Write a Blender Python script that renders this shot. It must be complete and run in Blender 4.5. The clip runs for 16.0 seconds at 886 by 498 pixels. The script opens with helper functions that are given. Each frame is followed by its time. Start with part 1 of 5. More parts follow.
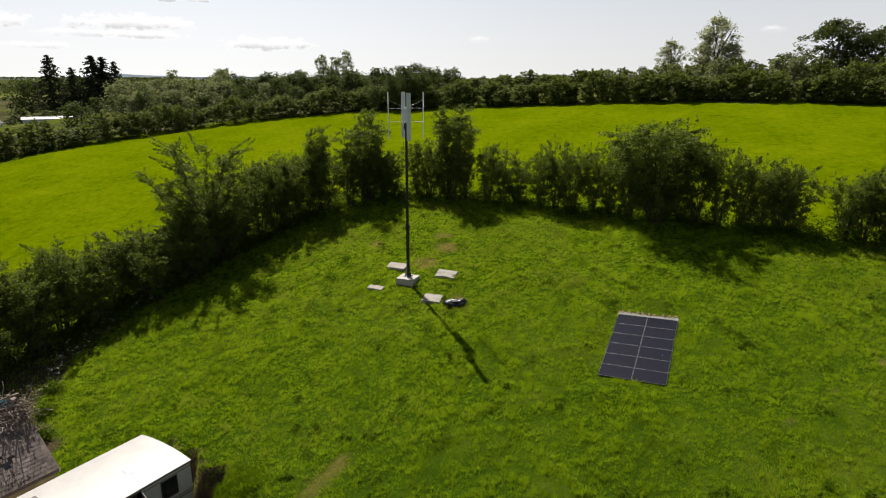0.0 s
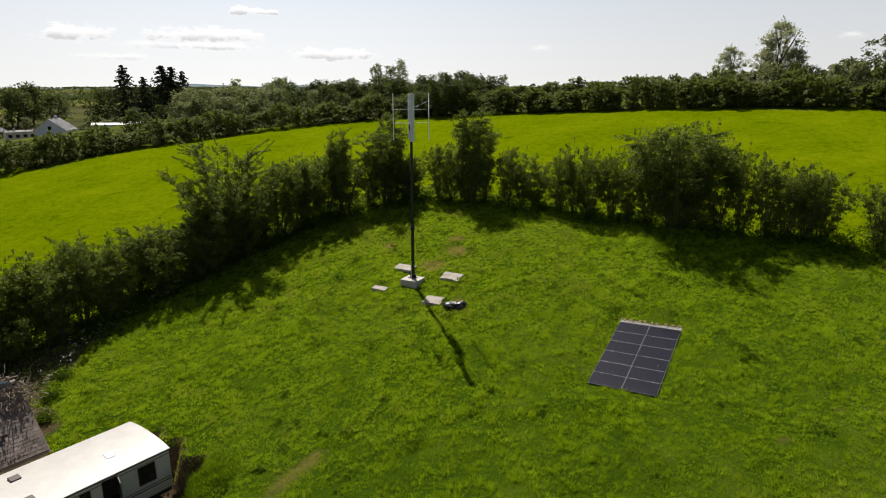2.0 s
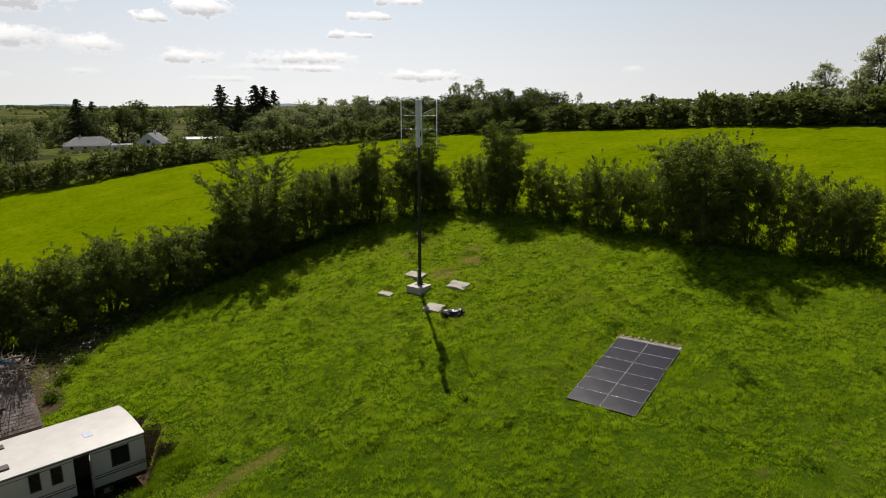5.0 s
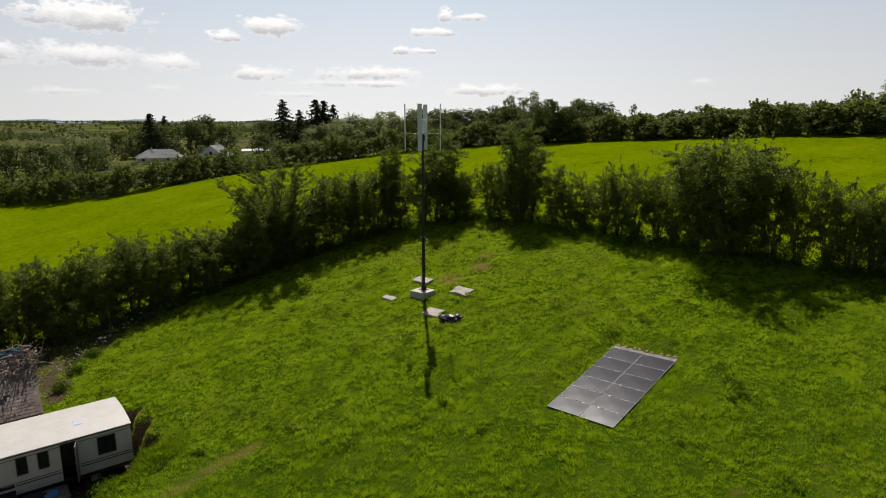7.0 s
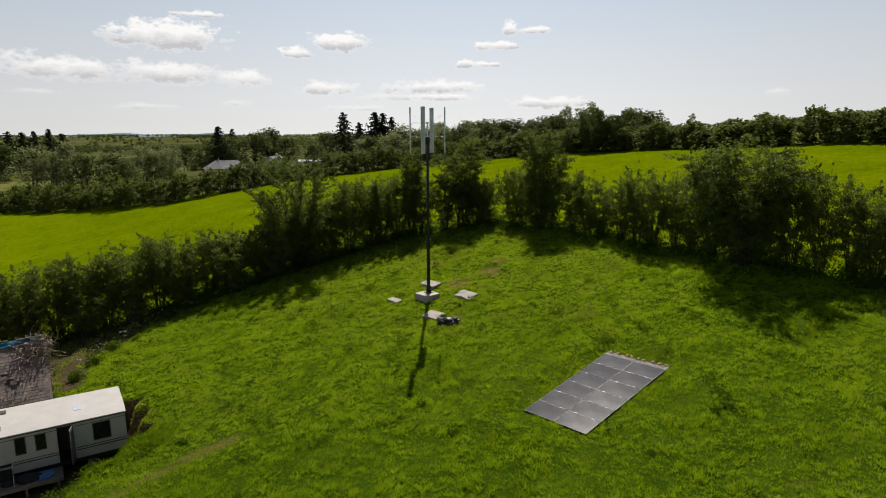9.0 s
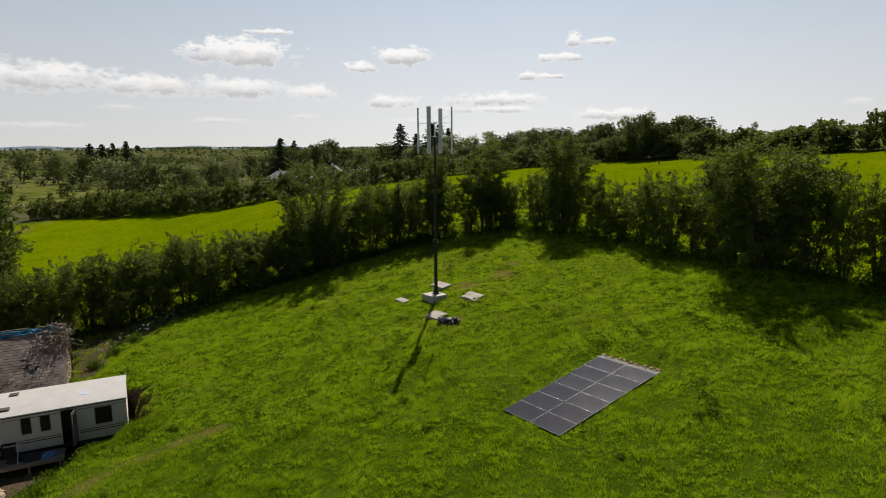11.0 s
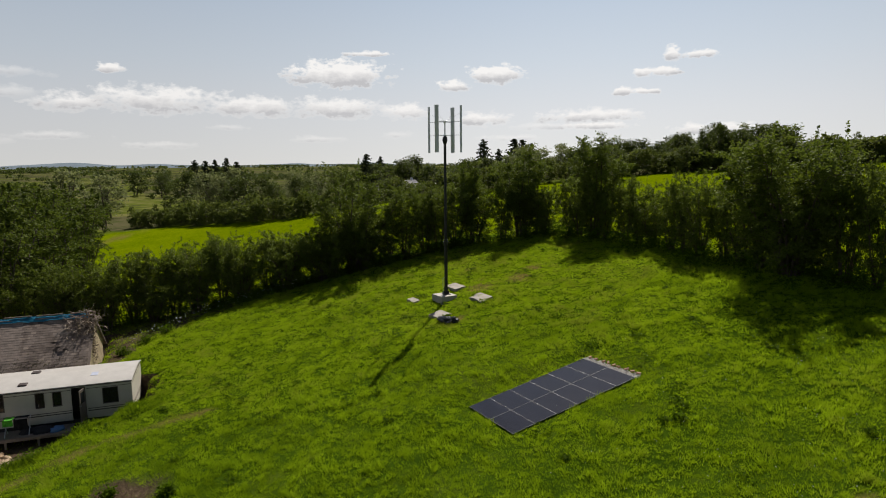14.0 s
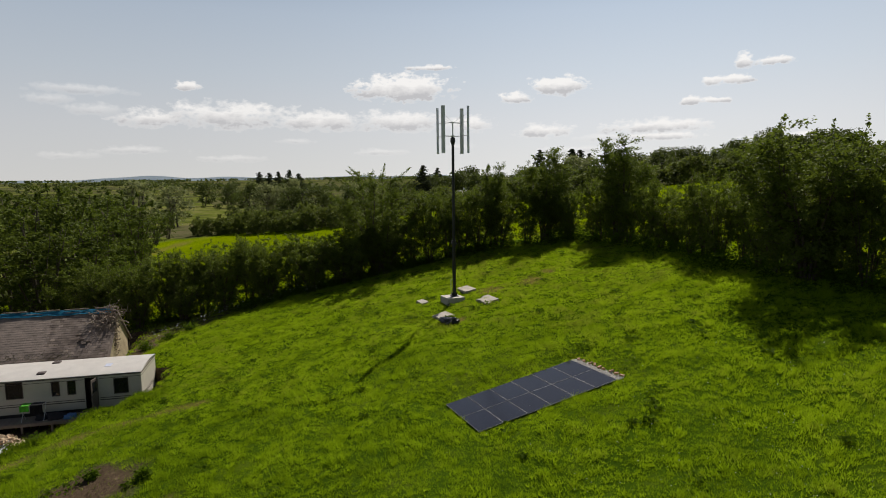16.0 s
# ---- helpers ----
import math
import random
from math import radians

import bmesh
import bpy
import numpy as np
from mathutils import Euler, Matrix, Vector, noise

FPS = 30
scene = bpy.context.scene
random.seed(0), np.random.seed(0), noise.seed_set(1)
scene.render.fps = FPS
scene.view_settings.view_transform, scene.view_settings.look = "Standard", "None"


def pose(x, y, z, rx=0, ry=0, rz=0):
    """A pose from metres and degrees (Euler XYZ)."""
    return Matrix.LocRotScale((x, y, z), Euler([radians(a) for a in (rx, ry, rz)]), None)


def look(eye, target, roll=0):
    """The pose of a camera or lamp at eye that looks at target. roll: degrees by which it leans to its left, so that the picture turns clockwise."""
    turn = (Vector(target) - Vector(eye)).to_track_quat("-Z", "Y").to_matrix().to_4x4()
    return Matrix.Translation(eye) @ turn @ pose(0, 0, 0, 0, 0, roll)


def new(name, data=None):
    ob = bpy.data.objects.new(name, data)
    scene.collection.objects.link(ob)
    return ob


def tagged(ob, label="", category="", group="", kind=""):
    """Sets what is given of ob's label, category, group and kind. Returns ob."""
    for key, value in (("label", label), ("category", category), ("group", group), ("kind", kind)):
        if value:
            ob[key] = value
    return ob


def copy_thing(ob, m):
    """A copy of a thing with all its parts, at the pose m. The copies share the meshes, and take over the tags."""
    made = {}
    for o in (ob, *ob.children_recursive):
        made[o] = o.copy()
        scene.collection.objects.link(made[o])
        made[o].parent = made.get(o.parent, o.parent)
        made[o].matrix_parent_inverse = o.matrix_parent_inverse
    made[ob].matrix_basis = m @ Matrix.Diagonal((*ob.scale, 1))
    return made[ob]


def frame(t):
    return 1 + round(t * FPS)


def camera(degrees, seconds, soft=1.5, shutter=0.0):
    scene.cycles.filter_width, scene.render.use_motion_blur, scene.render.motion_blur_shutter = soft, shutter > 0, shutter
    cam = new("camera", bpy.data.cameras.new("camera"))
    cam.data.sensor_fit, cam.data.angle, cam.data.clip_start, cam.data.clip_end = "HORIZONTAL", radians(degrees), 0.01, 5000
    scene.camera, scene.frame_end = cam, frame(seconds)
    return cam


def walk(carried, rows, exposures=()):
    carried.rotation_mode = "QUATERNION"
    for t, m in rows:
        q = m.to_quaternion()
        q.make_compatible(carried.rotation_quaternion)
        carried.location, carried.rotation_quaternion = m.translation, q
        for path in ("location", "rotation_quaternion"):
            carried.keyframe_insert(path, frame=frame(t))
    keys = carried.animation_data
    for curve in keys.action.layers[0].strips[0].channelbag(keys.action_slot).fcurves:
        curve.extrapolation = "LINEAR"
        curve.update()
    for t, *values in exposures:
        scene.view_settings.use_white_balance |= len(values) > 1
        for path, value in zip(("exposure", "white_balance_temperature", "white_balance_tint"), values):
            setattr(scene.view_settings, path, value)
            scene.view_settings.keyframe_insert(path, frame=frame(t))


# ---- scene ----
cam = camera(71.4, 16.0, soft=1.0)
PATH = [
    (0, (24.468, -33.875, 13.622), (23.434, -32.249, 13.085), 0.1),
    (2, (27.298, -31.644, 13.108), (26.111, -30.118, 12.598), -0.0),
    (3.5, (29.207, -29.933, 12.668), (27.915, -28.486, 12.185), 0.2),
    (7, (33.436, -24.992, 11.581), (31.907, -23.77, 11.174), 0.0),
    (8, (34.576, -23.382, 11.246), (32.983, -22.237, 10.856), -0.1),
    (9, (35.701, -21.867, 10.939), (34.05, -20.8, 10.571), -0.2),
    (12.5, (38.449, -16.22, 9.476), (36.63, -15.446, 9.173), -0.4),
    (14, (39.318, -13.693, 8.896), (37.444, -13.05, 8.622), -0.5),
    (16, (40.18, -10.237, 8.127), (38.247, -9.781, 7.893), -0.7),
]
walk(cam, [(t, look(eye, target, roll)) for t, eye, target, roll in PATH], exposures=[(0, 0.33), (4, 0.22), (8, 0.1), (12, 0.02), (16, -0.02)])

# ---- world, sun, exposure ----
SKY_DOME = 0.46
SUN_TO = Vector((-0.521, 0.364, 0.771)).normalized()
world = bpy.data.worlds.new("sky")
scene.world = world
world.use_nodes = True
wn, wl = world.node_tree.nodes, world.node_tree.links
bg = wn["Background"]
sky = wn.new("ShaderNodeTexSky")
sky.sky_type = "NISHITA"
sky.sun_disc = False
sky.sun_elevation = math.asin(SUN_TO.z)
sky.sun_rotation = math.atan2(SUN_TO.x, SUN_TO.y)
sky.altitude, sky.air_density, sky.dust_density, sky.ozone_density = 100, 1.0, 2.2, 0.8
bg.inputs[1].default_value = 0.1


def wmath(op, a, b=0.0, clamp=False):
    m = wn.new("ShaderNodeMath")
    m.operation, m.use_clamp = op, clamp
    for k, v in enumerate((a, b)):
        if isinstance(v, (int, float)):
            m.inputs[k].default_value = v
        else:
            wl.new(v, m.inputs[k])
    return m.outputs[0]


def wmix(fac, a, b):
    m = wn.new("ShaderNodeMix")
    m.data_type = "RGBA"
    for sock, v in ((m.inputs[0], fac), (m.inputs[6], a), (m.inputs[7], b)):
        if isinstance(v, (int, float)):
            sock.default_value = v
        elif isinstance(v, tuple):
            sock.default_value = (*v, 1)
        else:
            wl.new(v, sock)
    return m.outputs[2]


# a hazy summer sky: white towards the horizon, paler round the sun, small fair-weather clouds low down
where = wn.new("ShaderNodeTexCoord").outputs["Generated"]
split = wn.new("ShaderNodeSeparateXYZ")
wl.new(where, split.inputs[0])
elev = wmath("MULTIPLY", wmath("ARCSINE", split.outputs[2]), 57.2958)
azim = wmath("MULTIPLY", wmath("ARCTAN2", split.outputs[0], split.outputs[1]), 57.2958)
haze = wn.new("ShaderNodeValToRGB")
he = haze.color_ramp.elements
while len(he) < 5:
    he.new(0.5)
for e_, (p_, c_) in zip(he, ((0.0, (0.76, 0.755, 0.735)), (0.15, (0.69, 0.71, 0.735)), (0.3, (0.59, 0.65, 0.72)), (0.5, (0.475, 0.56, 0.675)), (0.85, (0.29, 0.4, 0.58)))):
    e_.position, e_.color = p_, (*c_, 1)
wl.new(wmath("DIVIDE", elev, 30.0, True), haze.inputs[0])
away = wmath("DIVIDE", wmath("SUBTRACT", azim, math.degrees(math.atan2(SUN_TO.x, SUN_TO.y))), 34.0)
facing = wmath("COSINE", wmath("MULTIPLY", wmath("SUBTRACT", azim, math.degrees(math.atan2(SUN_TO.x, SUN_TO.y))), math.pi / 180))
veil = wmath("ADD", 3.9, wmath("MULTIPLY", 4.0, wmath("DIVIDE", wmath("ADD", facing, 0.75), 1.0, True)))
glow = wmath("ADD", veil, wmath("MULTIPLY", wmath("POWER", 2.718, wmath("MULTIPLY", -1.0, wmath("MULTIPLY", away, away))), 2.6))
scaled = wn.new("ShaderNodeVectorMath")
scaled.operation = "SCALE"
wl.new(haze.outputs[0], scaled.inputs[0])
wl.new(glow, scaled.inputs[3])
high = wmath("DIVIDE", wmath("SUBTRACT", elev, 14.0), 22.0, True)
dome = wn.new("ShaderNodeVectorMath")
dome.operation = "SCALE"
wl.new(sky.outputs[0], dome.inputs[0])
dome.inputs[3].default_value = SKY_DOME
air = wmix(high, scaled.outputs[0], dome.outputs[0])
# each cloud: azimuth, elevation, half width and half height in degrees
CLOUD_HIGH = [(-80.3, 8.1, 4.2, 0.95), (-77.7, 9.7, 1.8, 0.2), (-66.3, 8.0, 2.5, 0.6), (-70.0, 7.0, 1.3, 0.4), (-51.2, 9.05, 0.8, 0.46), (-49.0, 8.9, 1.5, 0.28), (-53.4, 7.65, 0.75, 0.34), (-51.7, 7.65, 1.15, 0.32), (-55.2, 6.15, 0.85, 0.32), (-53.2, 6.1, 1.4, 0.24), (-98.7, 7.8, 0.95, 0.34)]
CLOUD_BAND = [(-58.0, 4.2, 4.8, 0.5), (-67.4, 4.1, 2.4, 0.55), (-57.0, 3.3, 3.6, 0.32), (-95.4, 5.6, 4.6, 0.95), (-101.6, 5.2, 2.6, 0.6), (-87.8, 5.2, 5.0, 0.75), (-80.4, 5.2, 3.4, 0.8), (-74.4, 4.8, 2.3, 0.62), (-47.6, 2.8, 3.2, 0.48)]
CLOUD_LOW = [(-106.2, 7.2, 3.1, 0.36), (-108.7, 6.4, 1.6, 0.36), (-105.5, 5.7, 2.2, 0.45), (-102.8, 2.5, 3.2, 0.27), (-107.6, 2.1, 2.0, 0.27), (-95.4, 1.8, 2.8, 0.26), (-82.5, 2.3, 2.5, 0.26), (-89.5, 3.3, 1.4, 0.22), (-62.0, 3.3, 2.9, 0.32), (-75.2, 2.7, 1.4, 0.27), (-29.4, 3.2, 0.8, 0.25), (-5.8, 3.7, 1.0, 0.2), (-64.7, 2.3, 2.6, 0.25)]
flat = wn.new("ShaderNodeCombineXYZ")
wl.new(azim, flat.inputs[0])
wl.new(wmath("MULTIPLY", elev, 1.7), flat.inputs[1])
puff, curl = wn.new("ShaderNodeTexNoise"), wn.new("ShaderNodeTexNoise")
for t_, sc_, de_, ro_ in ((puff, 0.62, 5, 0.56), (curl, 2.1, 3, 0.5)):
    t_.inputs["Scale"].default_value, t_.inputs["Detail"].default_value, t_.inputs["Roughness"].default_value = sc_, de_, ro_
    wl.new(flat.outputs[0], t_.inputs["Vector"])
rag = wmath("ADD", wmath("MULTIPLY", wmath("SUBTRACT", puff.outputs[0], 0.5), 2.3), wmath("MULTIPLY", wmath("SUBTRACT", curl.outputs[0], 0.5), 0.9))
cover, under_side = None, None
for thick_, edge_, clouds_ in ((0.95, 2.6, CLOUD_HIGH), (0.85, 1.6, CLOUD_BAND), (0.4, 1.2, CLOUD_LOW)):
    for az_, el_, w_, h_ in clouds_:
        w_, h_ = w_ * 1.05, h_ * 1.4
        dx_ = wmath("DIVIDE", wmath("SUBTRACT", azim, az_), w_)
        dy_ = wmath("DIVIDE", wmath("SUBTRACT", elev, el_ - 0.25 * h_), h_)
        low_ = wmath("MULTIPLY", wmath("MINIMUM", dy_, 0.0), 0.9)
        d_ = wmath("SQRT", wmath("ADD", wmath("MULTIPLY", dx_, dx_), wmath("ADD", wmath("MULTIPLY", dy_, dy_), wmath("MULTIPLY", low_, low_))))
        m_ = wmath("MULTIPLY", wmath("SUBTRACT", 1.12, wmath("ADD", d_, rag)), edge_, True)
        u_ = wmath("MULTIPLY", m_, wmath("MULTIPLY", wmath("SUBTRACT", wmath("ADD", 0.34, wmath("MULTIPLY", rag, -0.45)), dy_), 1.3, True))
        m_ = wmath("MULTIPLY", m_, thick_)
        cover = m_ if cover is None else wmath("MAXIMUM", cover, m_)
        under_side = u_ if under_side is None else wmath("MAXIMUM", under_side, u_)
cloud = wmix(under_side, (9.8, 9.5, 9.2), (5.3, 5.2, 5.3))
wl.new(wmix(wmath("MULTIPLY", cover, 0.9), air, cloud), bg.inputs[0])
sun = new("sun", bpy.data.lights.new("sun", "SUN"))
sun.data.energy, sun.data.angle, sun.data.color = 5.0, radians(0.55), (1.0, 0.95, 0.87)
sun.matrix_world = look(SUN_TO * 60, (0, 0, 0))


# ---- materials ----
def material(name):
    m = bpy.data.materials.new(name)
    m.use_nodes = True
    n, l = m.node_tree.nodes, m.node_tree.links
    return m, n, l, n["Principled BSDF"]


def ramp(n, stops):
    r = n.new("ShaderNodeValToRGB")
    e = r.color_ramp.elements
    while len(e) < len(stops):
        e.new(0.5)
    for k, (p, c) in enumerate(stops):
        e[k].position = p
        e[k].color = (*c, 1) if len(c) == 3 else c
    return r


def noise_tex(n, l, coord, scale, detail=4, rough=0.55):
    t = n.new("ShaderNodeTexNoise")
    t.inputs["Scale"].default_value, t.inputs["Detail"].default_value, t.inputs["Roughness"].default_value = scale, detail, rough
    if coord is not None:
        l.new(coord, t.inputs["Vector"])
    return t


def mixer(n, l, fac, a, b, mode="MIX"):
    m = n.new("ShaderNodeMix")
    m.data_type, m.blend_type = "RGBA", mode
    for sock, v in ((m.inputs[0], fac), (m.inputs[6], a), (m.inputs[7], b)):
        if isinstance(v, (int, float)):
            sock.default_value = v
        elif isinstance(v, tuple):
            sock.default_value = (*v, 1)
        else:
            l.new(v, sock)
    return m.outputs[2]


def math_node(n, l, op, a, b=0.0, c=0.0, clamp=False):
    m = n.new("ShaderNodeMath")
    m.operation, m.use_clamp = op, clamp
    for k, v in enumerate((a, b, c)):
        if isinstance(v, (int, float)):
            m.inputs[k].default_value = v
        else:
            l.new(v, m.inputs[k])
    return m.outputs[0]


def plain(name, colour, rough=0.6, metal=0.0, vary=0.25, scale=6.0, bump=0.2, spec=0.5):
    """A worn surface: two scales of tone, fine relief."""
    m, n, l, b = material(name)
    co = n.new("ShaderNodeTexCoord").outputs["Object"]
    big, fine = noise_tex(n, l, co, scale, 5), noise_tex(n, l, co, scale * 9, 6)
    f = math_node(n, l, "ADD", math_node(n, l, "MULTIPLY", big.outputs[0], 0.6), math_node(n, l, "MULTIPLY", fine.outputs[0], 0.4))
    dark, light = tuple(c * (1 - vary) for c in colour), tuple(min(1, c * (1 + vary)) for c in colour)
    r = ramp(n, ((0.3, dark), (0.7, light)))
    l.new(f, r.inputs[0])
    l.new(r.outputs[0], b.inputs["Base Color"])
    b.inputs["Roughness"].default_value, b.inputs["Metallic"].default_value = rough, metal
    b.inputs["Specular IOR Level"].default_value = spec
    if bump:
        bp = n.new("ShaderNodeBump")
        bp.inputs["Strength"].default_value, bp.inputs["Distance"].default_value = bump, 0.02
        l.new(fine.outputs[0], bp.inputs["Height"])
        l.new(bp.outputs[0], b.inputs["Normal"])
    return m


def leafy(name, dark, light, through_colour, share=0.4, rough=0.45, patch=0.35, spec=0.3, tone=""):
    """Leaves or blades: each its own tone, light coming through."""
    m, n, l, b = material(name)
    geo = n.new("ShaderNodeNewGeometry")
    nz = noise_tex(n, l, geo.outputs["Position"], patch, 4)
    f = math_node(n, l, "ADD", math_node(n, l, "MULTIPLY", geo.outputs["Random Per Island"], 0.55), math_node(n, l, "MULTIPLY", nz.outputs[0], 0.75), clamp=True)
    f = math_node(n, l, "SUBTRACT", f, 0.12, clamp=True)
    if tone:
        at = n.new("ShaderNodeAttribute")
        at.attribute_name = tone
        f = math_node(n, l, "ADD", math_node(n, l, "MULTIPLY", geo.outputs["Random Per Island"], 0.22), math_node(n, l, "MULTIPLY", at.outputs["Fac"], 0.85), clamp=True)
    r = ramp(n, ((0.0, dark), (0.62, light), (1.0, (0.25, 0.22, 0.05))) if tone else ((0.0, dark), (1.0, light)))
    l.new(f, r.inputs[0])
    l.new(r.outputs[0], b.inputs["Base Color"])
    b.inputs["Roughness"].default_value = rough
    b.inputs["Specular IOR Level"].default_value = spec
    tr = n.new("ShaderNodeBsdfTranslucent")
    l.new(mixer(n, l, 0.55, through_colour, r.outputs[0], "MIX"), tr.inputs[0])
    mx = n.new("ShaderNodeMixShader")
    mx.inputs[0].default_value = share
    l.new(b.outputs[0], mx.inputs[1])
    l.new(tr.outputs[0], mx.inputs[2])
    l.new(mx.outputs[0], n["Material Output"].inputs[0])
    return m


def ground_material():
    m, n, l, b = material("meadow")
    geo = n.new("ShaderNodeNewGeometry")
    pos = geo.outputs["Position"]

    def zone(name):
        a = n.new("ShaderNodeAttribute")
        a.attribute_name = name
        return a.outputs["Fac"]

    big, mid, fine = noise_tex(n, l, pos, 0.1, 4), noise_tex(n, l, pos, 0.8, 5), noise_tex(n, l, pos, 7.0, 5, 0.7)
    f = math_node(n, l, "ADD", math_node(n, l, "MULTIPLY", big.outputs[0], 0.45), math_node(n, l, "MULTIPLY", mid.outputs[0], 0.3))
    f = math_node(n, l, "ADD", f, math_node(n, l, "MULTIPLY", fine.outputs[0], 0.3))
    # ground under the blades, darkened for the shade between tufts
    shaded_thatch = ramp(n, ((0.36, (0.022, 0.046, 0.003)), (0.52, (0.045, 0.08, 0.004)), (0.7, (0.095, 0.122, 0.012))))
    l.new(f, shaded_thatch.inputs[0])
    specks = noise_tex(n, l, pos, 0.45, 3, 0.7)
    tuft = ramp(n, ((0.6, (1, 1, 1)), (0.72, (0.5, 0.62, 0.5))))
    l.new(specks.outputs[0], tuft.inputs[0])
    pasture = ramp(n, ((0.34, (0.045, 0.078, 0.0)), (0.5, (0.108, 0.15, 0.0005)), (0.68, (0.185, 0.215, 0.003))))
    sward = noise_tex(n, l, pos, 1.7, 6, 0.75)
    l.new(math_node(n, l, "ADD", math_node(n, l, "MULTIPLY", f, 0.55), math_node(n, l, "MULTIPLY", sward.outputs[0], 0.45)), pasture.inputs[0])
    c = mixer(n, l, zone("pasture"), shaded_thatch.outputs[0], mixer(n, l, 0.8, pasture.outputs[0], tuft.outputs[0], "MULTIPLY"))
    # the country beyond: a patchwork of rough fields
    vor = n.new("ShaderNodeTexVoronoi")
    vor.inputs["Scale"].default_value, vor.inputs["Randomness"].default_value = 0.016, 0.9
    l.new(pos, vor.inputs["Vector"])
    sepc = n.new("ShaderNodeSeparateColor")
    l.new(vor.outputs["Color"], sepc.inputs[0])
    rough = ramp(n, ((0.0, (0.036, 0.042, 0.013)), (0.3, (0.06, 0.062, 0.026)), (0.5, (0.1, 0.09, 0.045)), (0.66, (0.06, 0.068, 0.022)), (0.8, (0.085, 0.105, 0.014)), (1.0, (0.14, 0.135, 0.045))))
    l.new(math_node(n, l, "ADD", sepc.outputs[0], math_node(n, l, "MULTIPLY", math_node(n, l, "SUBTRACT", big.outputs[0], 0.5), 1.1)), rough.inputs[0])
    c = mixer(n, l, zone("country"), c, rough.outputs[0])
    # bare earth on the cut bank and trodden spots; hedge-side soil paints hedge shade
    sep = n.new("ShaderNodeSeparateXYZ")
    l.new(geo.outputs["True Normal"], sep.inputs[0])
    steep = math_node(n, l, "ADD", sep.outputs[2], math_node(n, l, "MULTIPLY", mid.outputs[0], 0.25))
    cut = ramp(n, ((0.84, (1, 1, 1)), (0.97, (0, 0, 0))))
    l.new(steep, cut.inputs[0])
    soil = ramp(n, ((0.3, (0.035, 0.024, 0.016)), (0.55, (0.085, 0.06, 0.038)), (0.75, (0.2, 0.15, 0.1))))
    l.new(math_node(n, l, "ADD", math_node(n, l, "MULTIPLY", fine.outputs[0], 0.75), math_node(n, l, "MULTIPLY", mid.outputs[0], 0.25)), soil.inputs[0])
    worn = ramp(n, ((0.3, (0.09, 0.078, 0.014)), (0.7, (0.22, 0.165, 0.052))))
    l.new(fine.outputs[0], worn.inputs[0])
    track = math_node(n, l, "MULTIPLY", zone("track"), math_node(n, l, "MULTIPLY_ADD", mid.outputs[0], 3.0, -0.6, True))
    c = mixer(n, l, track, c, worn.outputs[0])
    c = mixer(n, l, math_node(n, l, "MAXIMUM", cut.outputs[0], zone("earth")), c, soil.outputs[0])
    l.new(c, b.inputs["Base Color"])
    b.inputs["Roughness"].default_value = 0.95
    b.inputs["Specular IOR Level"].default_value = 0.0
    bp = n.new("ShaderNodeBump")
    bp.inputs["Strength"].default_value, bp.inputs["Distance"].default_value = 0.8, 0.1
    l.new(math_node(n, l, "ADD", fine.outputs[0], mid.outputs[0]), bp.inputs["Height"])
    l.new(bp.outputs[0], b.inputs["Normal"])
    return m


MEADOW = ground_material()
BLADE = leafy("grass_blade", (0.02, 0.052, 0.003), (0.3, 0.41, 0.01), (0.36, 0.52, 0.008), 0.52, 0.75, 0.3, 0.06, "tone")
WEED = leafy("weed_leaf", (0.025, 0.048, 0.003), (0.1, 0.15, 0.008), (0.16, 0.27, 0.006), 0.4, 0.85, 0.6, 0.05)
PETAL = plain("white_petal", (0.75, 0.75, 0.68), 0.7, vary=0.1, bump=0)
HEDGE_LEAF = leafy("hedge_leaf", (0.024, 0.038, 0.008), (0.19, 0.225, 0.042), (0.27, 0.37, 0.02), 0.3, 0.6, 0.9, 0.07)
TREE_LEAF = leafy("tree_leaf", (0.022, 0.034, 0.009), (0.11, 0.13, 0.032), (0.16, 0.21, 0.03), 0.32, 0.65, 0.1, 0.1)
SALLY_LEAF = leafy("sally_leaf", (0.02, 0.034, 0.005), (0.145, 0.178, 0.032), (0.19, 0.255, 0.018), 0.28, 0.6, 0.3, 0.05)
SCRUB_LEAF = leafy("field_hedge_leaf", (0.026, 0.038, 0.01), (0.17, 0.195, 0.045), (0.24, 0.3, 0.03), 0.36, 0.65, 0.6, 0.1)
PALE_LEAF = leafy("willow_leaf", (0.075, 0.09, 0.034), (0.27, 0.285, 0.13), (0.36, 0.4, 0.13), 0.42, 0.65, 0.15, 0.1)
FEATHER_LEAF = leafy("feathery_willow_leaf", (0.14, 0.15, 0.075), (0.38, 0.39, 0.22), (0.5, 0.52, 0.26), 0.55, 0.65, 0.15, 0.1)
FIR_LEAF = leafy("conifer_needle", (0.025, 0.034, 0.017), (0.09, 0.1, 0.05), (0.07, 0.09, 0.03), 0.18, 0.9, 0.2, 0.02)
DEAD = leafy("dead_ivy", (0.09, 0.068, 0.05), (0.34, 0.27, 0.2), (0.26, 0.2, 0.14), 0.2, 0.8, 1.0, 0.05)
BARK = plain("bark", (0.085, 0.065, 0.048), 0.9, vary=0.45, scale=5, bump=0.6)
CONCRETE = plain("concrete", (0.46, 0.42, 0.37), 0.85, vary=0.18, scale=4, bump=0.35)
PAD = plain("weathered_concrete", (0.37, 0.325, 0.275), 0.9, vary=0.3, scale=3, bump=0.5)
